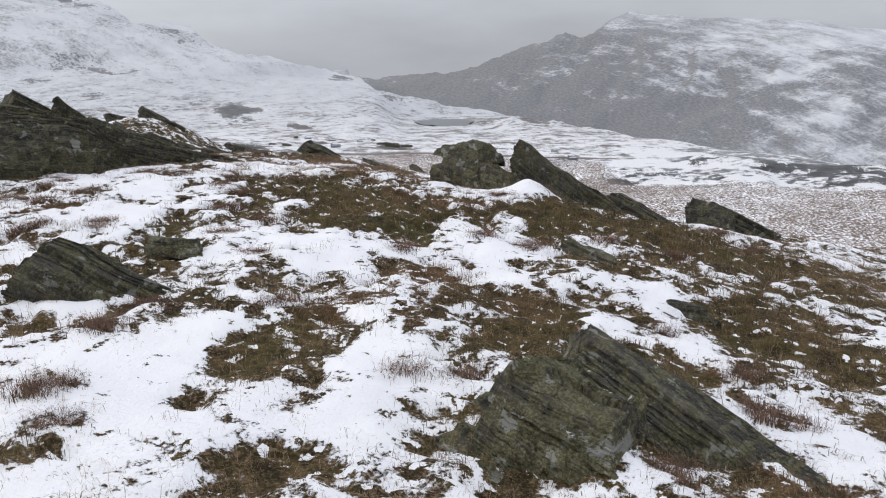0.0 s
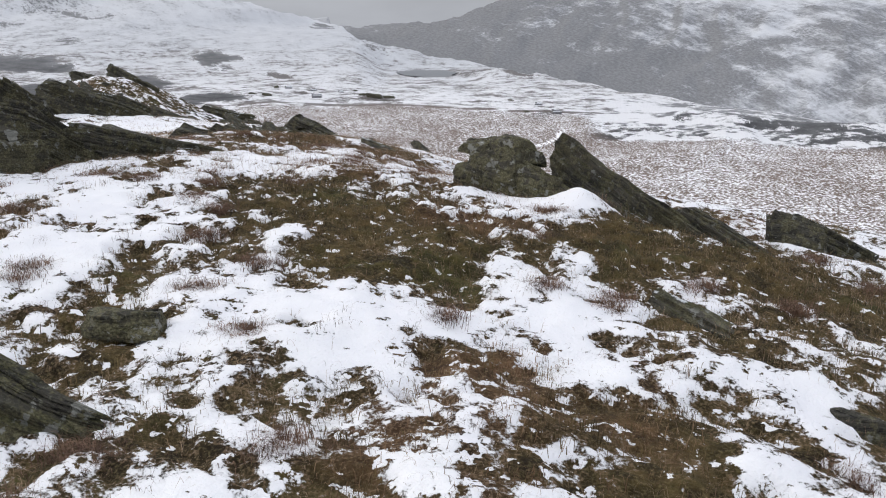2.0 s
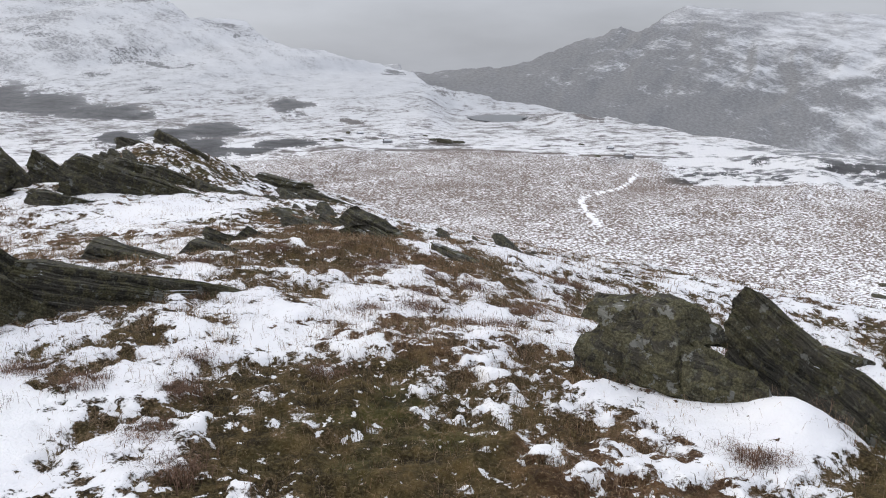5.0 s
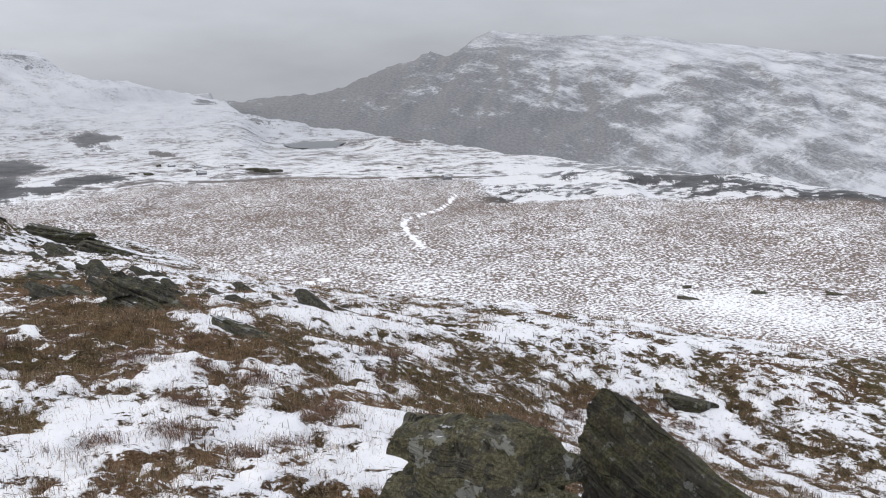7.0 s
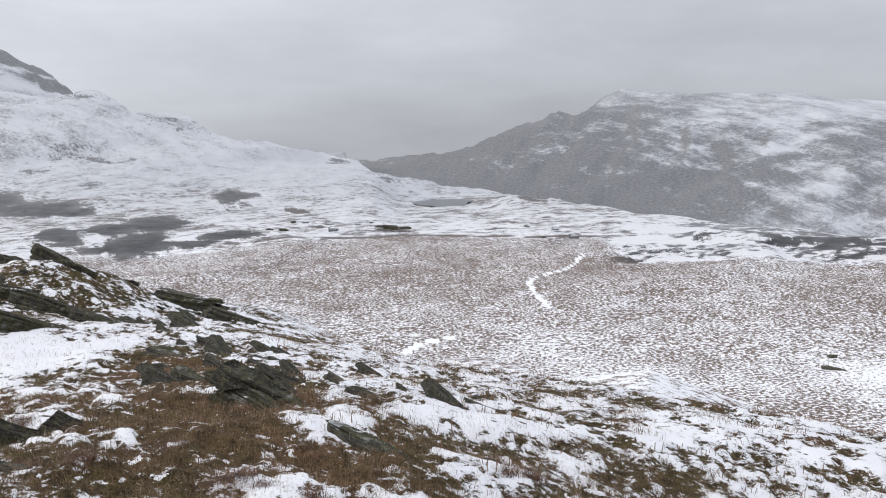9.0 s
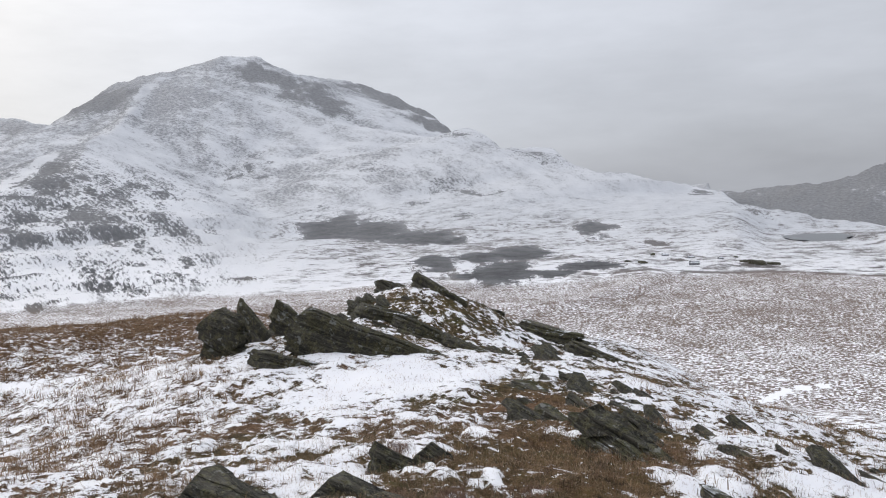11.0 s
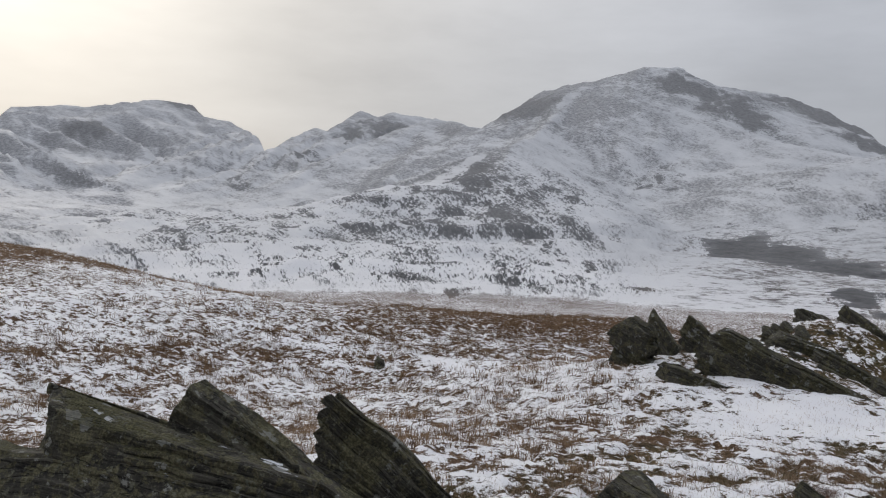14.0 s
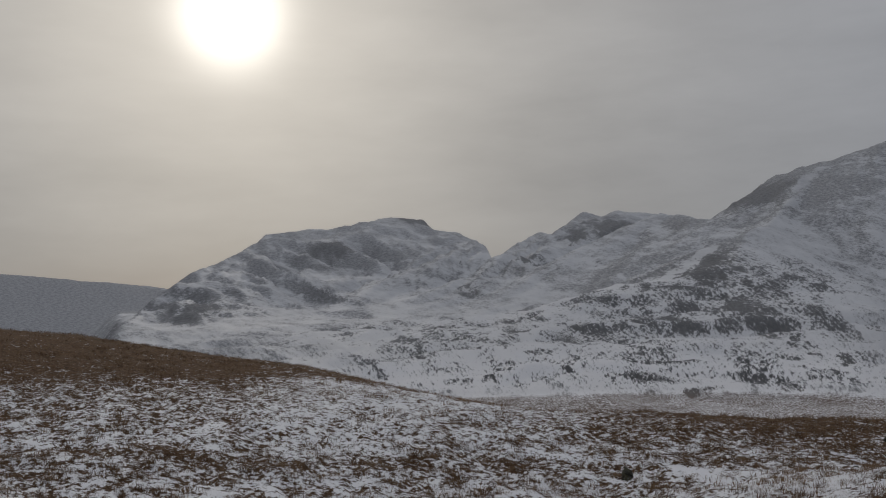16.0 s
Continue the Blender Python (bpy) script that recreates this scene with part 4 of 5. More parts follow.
def slate_rock(name, x0, y0, length, width, top, dip=20, yaw=0, seed=0, fine=1.0, point=0.35, bedding=0.07, jag=1.0, boxy=18.0, cuts=11, lichen_amount=0.15, capped=False, label="", group=""):
    """A bedded slate rock. Its upper end stands top metres over the turf and is steep; its beds fall along local +x."""
    rnd = np.random.RandomState(seed)
    n = max(8, int(34 * fine))
    if n not in GRIDS:
        GRIDS[n] = cube_grid(n)
    co, quads = GRIDS[n]
    p = boxy
    co = co / (np.sum(np.abs(co) ** p, 1) ** (1 / p))[:, None]
    for cut in range(cuts):                              # broken corners
        nrm = rnd.normal(0, 1, 3) * (1, 1, 0.6)
        nrm /= np.linalg.norm(nrm)
        if nrm[2] < -0.2:
            nrm = -nrm
        off = np.abs(nrm).sum() * rnd.uniform(0.56, 0.84)
        co = co - np.clip(co @ nrm - off, 0, None)[:, None] * nrm
    ux, uy, uz = co.T
    o = 3.7 * seed
    rise = (uz + 1) / 2
    slope = math.tan(radians(dip))
    along = np.clip((ux + 1) / 2, 0, 1)
    # plan: a blunt upper end, narrowing down the dip, with an uneven outline
    half_w = 1 - point * along**1.5 + 0.22 * fbm(ux * 1.2 + o, uy * 0.4, 1, 3, seed=seed + 1)
    x = ux * length / 2 * (1 + 0.22 * fbm(uy * 1.6 + o, uz * 0.8, 1, 3, seed=seed + 2))
    y = uy * width / 2 * half_w
    crest = 1 - 0.22 * (uy * 0.9 + 0.1) ** 2 - 0.18 * np.clip(-uy, 0, 1) * rnd.rand()
    z_top = top * crest - (along * length) * slope
    span = max(width, 0.3, 0.45 * length)
    z_top = z_top + min(top, 0.5) * 0.24 * fbm(x / span * 1.4 + o, y / span * 1.4, 1.0, 4, 0.5, seed=seed + 3)
    base = -0.35 - length * slope * 0.3
    z = base + rise * (np.maximum(z_top, base + 0.05) - base)
    # beds step in and out on the sides and at the ends
    bed = z + x * slope + 0.045 * fbm(x * 1.3 + o, y * 1.3, 1.0, 3, seed=seed + 4)
    lay = bed / bedding
    k = np.floor(lay).astype(int)
    t = smooth(0.86, 1.0, lay - k)
    jut = rnd.uniform(-1, 1, 512)
    step = jut[k % 512] * (1 - t) + jut[(k + 1) % 512] * t
    end = jut[(k * 7 + 3) % 512] * (1 - t) + jut[((k + 1) * 7 + 3) % 512] * t
    side = np.abs(uy) ** 4
    y = y + np.sign(uy) * side * jag * 0.085 * step * min(1, width * 1.6)
    x = x + np.sign(ux) * np.abs(ux) ** 4 * jag * 0.10 * end * min(1, length)
    # the upper end leans over a little
    x = x - 0.20 * top * rise * np.clip(-ux, 0, 1) ** 3
    # cracks and broken corners
    c1 = fbm(x * 3.1 + o, z * 3.1 + y * 2, 1.0, 5, 0.6, seed=seed + 5)
    c2 = fbm(x * 1.5 + o, bed * 30.0 + y, 1.0, 4, 0.6, seed=seed + 6)
    y = y + np.sign(uy) * side * (0.035 * c1 + 0.07 * c2) * min(1, width * 2)
    z = z + rise * (0.05 * fbm(x * 5 + o, y * 9, 1.0, 5, 0.6, seed=seed + 7) + 0.03 * jag * np.round(2.5 * fbm(x * 1.1 + o, y * 5.0, 1.0, 3, seed=seed + 8))) * min(1, top * 2.5)
    me = bpy.data.meshes.new(name)
    me.from_pydata(np.stack([x, y, z], -1).tolist(), [], quads)
    me.attributes.new("bed", "FLOAT", "POINT").data.foreach_set("value", bed.astype(np.float32))
    me.attributes.new("lichen", "FLOAT", "POINT").data.foreach_set("value", np.full(len(co), lichen_amount, np.float32))
    me.materials.append(slate.m)
    ob = new(name, me)
    c_, s_ = math.cos(radians(yaw)), math.sin(radians(yaw))
    ends = [(x0 - c_ * length * 0.4, y0 - s_ * length * 0.4), (x0, y0)]
    gz = float(np.mean([land_z(np.array([a]), np.array([c]))[0] for a, c in ends]))
    ob.matrix_world = pose(x0, y0, gz, 0, 0, yaw)
    if capped:
        snow_cap(ob, np.stack([x, y, z], -1), quads, seed, -0.06)
    return tagged(ob, label or "weathered grey-green slate rock with lichen, set in snowy turf", "rock", group)


def slate_stack(name, x0, y0, length, width, top, dip=20, yaw=0, seed=0, bed=0.035, point=0.3, ridge=0.5, chips=1.0, lichen_amount=0.15, sink=0.30, cuts=5, label="", group=""):
    """An outcrop of slate split along its beds: plates that fall along local +x, each with its own broken outline, steep at the upper end."""
    rnd = np.random.RandomState(seed + 500)
    o, d = 5.3 * seed, radians(dip)
    sd, cd = math.sin(d), math.cos(d)
    deep = (top + sink) * cd
    verts, faces, beds = [], [], []
    n_side, n_end = max(10, int(length * 26)), max(7, int(width * 26))
    n, up_jut, lo_jut, jut_l, jut_r = 0.0, 0.0, 0.0, 0.0, 0.0
    ridge_y = (ridge - 0.5) * width
    skew, low_skew = rnd.uniform(-0.7, 0.7) * min(1.0, length / width / 2), rnd.uniform(-0.8, 0.8) * min(1.0, length / width / 2)
    while n > -deep:
        thick = bed * (0.30 + 2.4 * rnd.rand() ** 3)
        q = -(n - thick) / deep
        up_jut = 0.80 * up_jut + 0.014 * chips * rnd.normal()
        lo_jut = 0.5 * lo_jut + 0.05 * chips * rnd.normal()
        jut_l, jut_r = 0.75 * jut_l + 0.014 * chips * rnd.normal(), 0.75 * jut_r + 0.014 * chips * rnd.normal()
        if rnd.rand() < 0.12:                           # a block has dropped away
            up_jut += 0.10 * chips * rnd.rand() * min(1, length)
        # the back of the rock is a ridge: upper plates are narrow and start a little down the slope
        full = min(1.0, (q / 0.34 + 0.02)) ** 0.65
        right, left = ridge_y + (width / 2 - ridge_y) * full + jut_r, ridge_y - (width / 2 + ridge_y) * full - jut_l
        start = up_jut + 0.10 * top * (1 - full) + 0.16 * top * max(0.0, q - 0.25)
        ua, ub = (start - n * sd) / cd, (length + lo_jut - n * sd) / cd
        if top - ua * sd + n * cd < -sink:
            break
        u1 = np.linspace(ua, ub, n_side)
        taper = 1 - point * np.clip((u1 - ua) / (ub - ua), 0, 1) ** 1.5
        rag = lambda u, k: 0.10 * min(width, 0.6) * fbm(u * 1.9 + o, n * 2.0 + 9.0 * k, 1.0, 3, 0.5, seed=seed + k) + 0.05 * chips * min(width, 0.5) * fbm(u * 9.0 + o, n * 60.0 + 5.0 * k, 1.0, 3, 0.6, seed=seed + 20 + k)
        v_r, v_l = right * taper + rag(u1, 1), left * taper + rag(u1, 2)
        s = np.linspace(0, 1, n_end)
        bulge = lambda k: 0.14 * min(length, 0.7) * fbm(s * width * 2.6 + o, n * 1.6 + 7.0 * k, 1.0, 3, 0.55, seed=seed + 40 + k) + 0.05 * chips * fbm(s * width * 9.0 + o, n * 14.0, 1.0, 2, 0.6, seed=seed + 60 + k)
        round_ = 0.16 * min(length, width) * np.abs(2 * s - 1) ** 2.5
        u_r, u_l = u1 + skew * right * (1 - (u1 - ua) / (ub - ua)) + low_skew * right * (u1 - ua) / (ub - ua), u1 + skew * left * (1 - (u1 - ua) / (ub - ua)) + low_skew * left * (u1 - ua) / (ub - ua)
        uu = np.concatenate([u_r, (u_r[-1] + s * (u_l[-1] - u_r[-1]) - round_ + bulge(1))[1:-1], u_l[::-1], (u_l[0] + s * (u_r[0] - u_l[0]) + round_ + bulge(2))[1:-1]])
        vv = np.concatenate([v_r, (v_r[-1] + s * (v_l[-1] - v_r[-1]))[1:-1], v_l[::-1], (v_l[0] + s * (v_r[0] - v_l[0]))[1:-1]])
        cu, cv, m = uu.mean(), vv.mean(), len(uu)
        wedge = 0.25 * thick * rnd.normal()
        for lift, inset in ((0.0, 0.012), (-0.10 * thick, 0.004), (-0.50 * thick, 0.0), (-0.97 * thick, 0.006)):
            du, dv = uu - cu, vv - cv
            away = np.maximum(np.hypot(du, dv), 1e-4)
            pu, pv = uu - du / away * inset, vv - dv / away * inset
            nn = n + lift + wedge * (pu - cu) / length * (lift == 0) + 0.05 * fbm(pu * 1.1 + o, pv * 1.3, 1.0, 3, 0.5, seed=seed + 80)
            verts += np.stack([-length / 2 + pu * cd + nn * sd, pv, top - pu * sd + nn * cd], -1).tolist()
            beds += (nn + 0.22 * pv).tolist()
        n -= thick
    k, rings = np.arange(m), len(verts) // m             # one skin from the top bed down to the foot
    for ring in range(rings - 1):
        a = ring * m
        faces += np.stack([a + k, a + (k + 1) % m, a + m + (k + 1) % m, a + m + k], -1).tolist()
    faces += [k[::-1].tolist(), ((rings - 1) * m + k).tolist()]
    co = np.array(verts)
    half = np.array([length / 2, width / 2, top])
    for cut in range(cuts):                              # corners that have broken off
        nrm = rnd.normal(0, 1, 3) * (1.0, 0.8, 0.3) + (0, 0, 0.55)
        if cut == 0:
            nrm = np.array([-1.0, rnd.uniform(-0.5, 0.5), 0.55])
        if cut == 1:
            nrm = np.array([rnd.uniform(-0.2, 0.2), -1.0, 0.8])
        nrm /= np.linalg.norm(nrm)
        h = co / half
        reach = (h[h[:, 2] > 0] @ nrm).max() * rnd.uniform(0.74, 0.93)
        over = np.clip(h @ nrm - reach, 0, None) * (h[:, 2] > -0.1) * 0.92
        co = co - over[:, None] * nrm * half
    wx, wy, wz = co.T
    gnarl = 0.055 * min(1.0, 1.6 * top + 0.2)
    co = co + np.stack([gnarl * fbm(wx * 3.0 + wz * 2.1 + o, wy * 3.0 - wz * 1.7, 1.0, 4, 0.6, seed=seed + 90), gnarl * fbm(wx * 2.4 + o, wy * 3.0 + wz * 4.0, 1.0, 4, 0.6, seed=seed + 94), 0.6 * gnarl * fbm(wx * 3.4 + o, wy * 4.0, 1.0, 4, 0.6, seed=seed + 97)], -1)
    me = bpy.data.meshes.new(name)
    me.from_pydata(co.tolist(), [], faces)
    me.attributes.new("bed", "FLOAT", "POINT").data.foreach_set("value", np.array(beds, np.float32))
    me.attributes.new("lichen", "FLOAT", "POINT").data.foreach_set("value", np.full(len(verts), lichen_amount, np.float32))
    me.materials.append(slate.m)
    ob = new(name, me)
    c_, s_ = math.cos(radians(yaw)), math.sin(radians(yaw))
    gz = float(np.mean(land_z(np.array([x0 - c_ * length * 0.4, x0]), np.array([y0 - s_ * length * 0.4, y0]))))
    ob.matrix_world = pose(x0, y0, gz, 0, 0, yaw)
    return tagged(ob, label or "weathered grey-green slate rock with lichen, set in snowy turf", "rock", group)


# beside the start of the walk
slate_stack("boulder", 1.06, 3.14, 1.45, 0.60, 0.42, 24, -36, 3, 0.030, 0.1, 0.62, 1.0, 0.45, label="broad slate boulder split along its beds, half sunk in snowy turf")
slate_rock("boulder", 0.50, 3.10, 0.78, 0.60, 0.35, 16, -32, 4, 1.6, 0.2, 0.05, 1.3, 8.0, 16, 0.85, label="low slate lump crusted with yellow lichen beside a bedded boulder")
slate_stack("boulder", -1.80, 4.46, 0.78, 0.44, 0.33, 22, -10, 5, 0.034, 0.35, 0.7, 0.8, 0.4, label="tilted slate boulder with pale lichen spots in the snow")
slate_rock("boulder", -1.64, 5.24, 0.36, 0.28, 0.15, 8, 10, 6, 0.9, 0.2, 0.06, 1.2, 8.0, 12, 0.8, label="small mossy slate boulder sunk in turf and snow")
slate_stack("rock_slab", 1.30, 5.72, 1.2, 0.34, 0.13, 12, -48, 7, 0.02, 0.5, label="slate ledge almost level with the turf")
# the rock pair at the knoll's brow
slate_rock("boulder", 0.29, 8.80, 0.64, 0.62, 0.46, 8, -30, 8, 1.6, 0.2, 0.09, 1.6, 7.0, 16, 0.6, True, label="rounded mossy slate block beside a long slab, snow on its top")
slate_rock("boulder", 0.55, 8.62, 0.50, 0.45, 0.33, 10, -30, 9, 1.2, 0.3, 0.09, 1.6, 7.0, 14, 0.7, True, label="low lichened slate lump at the foot of a mossy block")
slate_stack("rock_slab", 1.20, 8.46, 1.60, 0.20, 0.60, 19, -58, 11, 0.028, 0.1, 0.5, 0.5, 0.1, cuts=2, label="long dark slate slab rising to a point beside a mossy block")
slate_stack("rock_slab", 1.95, 7.60, 1.4, 0.34, 0.28, 18, -52, 12, 0.025, 0.2, 0.5, 0.7, 0.1, label="low slate slab below a longer one, edged with turf")
slate_stack("boulder", 3.00, 8.55, 0.85, 0.36, 0.41, 26, -6, 13, 0.05, 0.3, label="dark slate rock standing at the edge of the knoll")
slate_rock("boulder", 2.70, 8.42, 0.42, 0.34, 0.30, 10, -20, 14, 1.0, 0.2, 0.08, cuts=6, label="low dark slate block leaning on a taller rock")
# western outcrop
WEST = "slate slabs of the western outcrop"
slate_stack("rock_slab", -3.80, 9.08, 1.7, 0.60, 0.99, 31, 40, 17, 0.05, 0.2, 0.4, 0.7, 0.3, label="large leaning slate slab with yellow lichen", group=WEST)
slate_stack("rock_slab", -4.19, 8.44, 1.25, 0.90, 0.87, 12, 42, 18, 0.06, 0.1, 0.4, 0.8, 0.35, label="dark-topped slate block against a large slab", group=WEST)
slate_stack("rock_slab", -3.77, 9.65, 1.10, 0.34, 0.88, 41, 46, 19, 0.04, 0.3, 0.5, 0.5, 0.2, label="pointed slate fin standing in snow", group=WEST)
slate_stack("rock_slab", -2.95, 9.72, 1.40, 0.45, 0.36, 15, 24, 25, 0.03, 0.5, label="thin-bedded slate slab at the low end of the outcrop", group=WEST)
slate_stack("rock_slab", -3.60, 11.25, 0.85, 0.45, 0.23, 14, -8, 20, 0.025, 0.3, label="streaked slate slab lying in snow and grass", group=WEST)
for x, y, long, wide, top, dip, yaw, seed in ((-3.02, 11.62, 0.55, 0.35, 0.17, 14, -10, 21), (-2.70, 11.60, 0.34, 0.25, 0.11, 12, -10, 22), (-3.18, 12.45, 0.42, 0.28, 0.17, 18, 0, 23), (-2.92, 12.60, 0.40, 0.22, 0.22, 30, 0, 24)):
    slate_stack("rock_slab", x, y, long, wide, top, dip, yaw, seed, 0.022, 0.35, label="low streaked slate slab in snow and dead grass", group=WEST)
slate_stack("rock_slab", -4.40, 8.06, 1.3, 0.80, 0.70, 6, 42, 26, 0.05, 0.2, 0.4, 0.9, 0.3, label="low dark end of the slate outcrop, broken along its beds", group=WEST)
# the second knoll
KNOLL = "slate rocks on the second knoll"
for n, (x, y, long, wide, top, dip, yaw) in enumerate([
        (-8.42, 17.5, 0.62, 0.55, 0.80, 24, -5), (-8.50, 18.3, 0.75, 0.22, 0.78, 40, -5), (-8.3, 19.1, 0.80, 0.30, 0.74, 34, 0), (-6.35, 18.15, 2.2, 0.70, 0.72, 22, 22),
        (-7.05, 16.85, 0.9, 0.45, 0.32, 18, 30), (-7.5, 24.2, 1.6, 0.9, 0.42, 16, -8), (-7.6, 21.0, 1.2, 0.6, 0.28, 14, 10), (-5.3, 23.4, 1.5, 0.8, 0.30, 12, -8),
        (-6.5, 20.3, 1.0, 0.5, 0.38, 22, 5), (-5.6, 19.8, 0.9, 0.4, 0.28, 18, -10), (-8.4, 23.4, 1.2, 0.6, 0.45, 24, -10), (-7.4, 22.8, 1.2, 0.35, 0.40, 26, -16),
        (-8.9, 20.2, 0.8, 0.5, 0.35, 16, 0), (-4.2, 22.6, 1.2, 0.5, 0.28, 14, -20)]):
    slate_stack("rock", x, y, long, wide, top, dip, yaw, 30 + n, 0.06 if top > 0.5 else 0.04, 0.5, 0.5, 1.3, label="dark slate rock jutting from a snow-dusted knoll", group=KNOLL)
# the eastern brow, a broken line of slabs
BROW = "broken slate slabs along the brow"
for n, (x, y, long, wide, top, dip, yaw) in enumerate([
        (-1.45, 13.4, 1.5, 0.45, 0.36, 17, -35), (-0.25, 12.3, 1.6, 0.35, 0.28, 17, -30), (0.75, 11.7, 0.9, 0.3, 0.20, 16, -35), (-2.7, 15.2, 0.8, 0.4, 0.20, 14, -30),
        (-2.1, 14.5, 1.1, 0.4, 0.28, 16, -32), (0.6, 13.0, 0.8, 0.3, 0.22, 18, -35), (1.5, 12.2, 0.9, 0.3, 0.22, 18, -40), (3.3, 13.6, 0.5, 0.35, 0.30, 16, -10),
        (2.5, 12.6, 0.8, 0.3, 0.2, 18, -35), (-3.4, 16.8, 1.0, 0.5, 0.25, 12, -25), (-0.9, 14.6, 0.8, 0.3, 0.2, 16, -35), (2.2, 10.6, 0.9, 0.35, 0.22, 18, -40),
        (3.0, 11.4, 0.8, 0.3, 0.2, 16, -40), (-3.2, 18.3, 1.0, 0.4, 0.22, 14, -25), (-2.2, 17.0, 0.9, 0.35, 0.2, 14, -30)]):
    slate_stack("rock_slab", x, y, long, 0.8 * wide, 0.46 * top, dip, yaw, 60 + n, 0.030, 0.6, 0.5, 1.4, label="broken slate slab lying along the snowy brow", group=BROW)
slate_stack("rock_slab", -1.85, 13.92, 1.0, 0.34, 0.33, 20, -30, 76, 0.035, 0.4, 0.5, 1.0, label="dark slate slab rising out of rusty grass on the brow", group=BROW)
slate_stack("rock_slab", -0.60, 12.48, 1.45, 0.28, 0.18, 14, -32, 77, 0.030, 0.4, 0.5, 1.0, label="long low slate slab breaking out of the brow", group=BROW)
# loose stones farther out
for n, (x, y, long, wide, top, dip, yaw) in enumerate([
        (-12.95, 16.1, 0.26, 0.2, 0.17, 12, 0), (8.0, 38.0, 1.3, 0.6, 0.3, 10, -20), (10.0, 36.5, 0.9, 0.5, 0.22, 10, -30), (67.0, 152.0, 4.0, 1.4, 0.7, 8, -25), (81.0, 153.0, 3.0, 1.4, 0.7, 8, -20),
        (94.0, 148.0, 4.0, 1.4, 0.7, 8, -20), (70.0, 160.0, 1.6, 1.4, 0.7, 8, 0), (-1.85, 3.05, 0.35, 0.25, 0.10, 8, 10), (1.45, 4.9, 0.3, 0.2, 0.08, 8, -20)]):
    slate_rock("rock", x, y, long, wide, top, dip, yaw, 90 + n, 0.6, 0.2, 0.08, label="lone dark rock lying in snowy grass")

# many small broken slates over the knoll and the brow
FLAKES = "small broken slates on the knoll and brow"
flake_kinds = [slate_stack("slate_flake", -8.0 + q, 21.0 - 0.3 * q, 0.55 + 0.12 * q, 0.26 + 0.04 * q, 0.11 + 0.025 * q, 15 + 2 * q, -15, 120 + q, 0.03, 0.6, 0.5, 1.6, sink=0.12,
                           label="small broken slate half buried in snow and turf", group=FLAKES) for q in range(5)]
pick = np.random.RandomState(8)
made = 0
while made < 140:
    t_ = pick.rand()
    if pick.rand() < 0.5:                             # over the second knoll
        x, y = -9.5 + 6.0 * t_ + pick.normal(0, 0.5), 21.3 + pick.normal(0, 1.5)
    else:                                             # down the brow
        x, y = -4.5 + 7.0 * t_ + pick.normal(0, 0.5), 18.5 - 7.5 * t_ + pick.normal(0, 1.1)
    if math.hypot(x - HUB[0], y - HUB[1]) < 4.2:
        continue
    size = pick.uniform(0.3, 0.85)
    ob = copy_thing(flake_kinds[made % 5], pose(x, y, float(land_z(np.array([x]), np.array([y]))[0]) - 0.02, pick.uniform(-6, 6), pick.uniform(-5, 8), -22 + pick.normal(0, 14)))
    ob.scale = (size, size, size)
    made += 1

# ---- water, far stones and buildings ----
def lake_mesh():
    bm = bmesh.new()
    rnd = np.random.RandomState(5)
    ring = []
    for q in range(64):
        a = 2 * math.pi * q / 64
        k = 1 + 0.10 * math.sin(3 * a + 1) + 0.06 * math.sin(7 * a) + 0.03 * rnd.rand()
        be, ra = LAKE[0] + LAKE[2] * k * math.cos(a), LAKE[1] + LAKE[3] * k * math.sin(a)
        ring.append(bm.verts.new((HUB[0] - math.sin(radians(be)) * ra, HUB[1] + math.cos(radians(be)) * ra, LAKE_Z)))
    bm.faces.new(ring)
    bm.normal_update()
    me = bpy.data.meshes.new("water")
    bm.to_mesh(me)
    bm.free()
    return me


pond = Mat("lake_water", 0.28)
pond.colour(rgb(0.045, 0.05, 0.055))
pond.bump(pond.noise(0.8, 4.0), 0.3, 0.2)
lake = lake_mesh()
lake.materials.append(pond.m)
tagged(new("water", lake), "still grey mountain lake on the snowy flats", "lake", kind="structure")


def spot(bearing, ra):
    """Ground point at a bearing and range from the hub."""
    x, y = HUB[0] - math.sin(radians(bearing)) * ra, HUB[1] + math.cos(radians(bearing)) * ra
    return x, y, float(land_z(np.array([x]), np.array([y]))[0])


def box_bm(bm, x0, x1, y0, y1, z0, z1, top=0.0):
    """A block, its top drawn in by a part of its width to make walls that batter."""
    dx, dy = (x1 - x0) * top / 2, (y1 - y0) * top / 2
    v = [bm.verts.new(c) for c in ((x0, y0, z0), (x1, y0, z0), (x1, y1, z0), (x0, y1, z0), (x0 + dx, y0 + dy, z1), (x1 - dx, y0 + dy, z1), (x1 - dx, y1 - dy, z1), (x0 + dx, y1 - dy, z1))]
    for f in ((3, 2, 1, 0), (4, 5, 6, 7), (0, 1, 5, 4), (1, 2, 6, 5), (2, 3, 7, 6), (3, 0, 4, 7)):
        bm.faces.new([v[k] for k in f])


def part(name, bm, material, parent, label=""):
    me = bpy.data.meshes.new(name)
    bm.to_mesh(me)
    bm.free()
    me.materials.append(material.m)
    ob = new(name, me)
    ob.parent = parent
    return tagged(ob, label)


masonry = plain("dry_stone", (0.10, 0.10, 0.105), (0.24, 0.24, 0.25), 1.5)


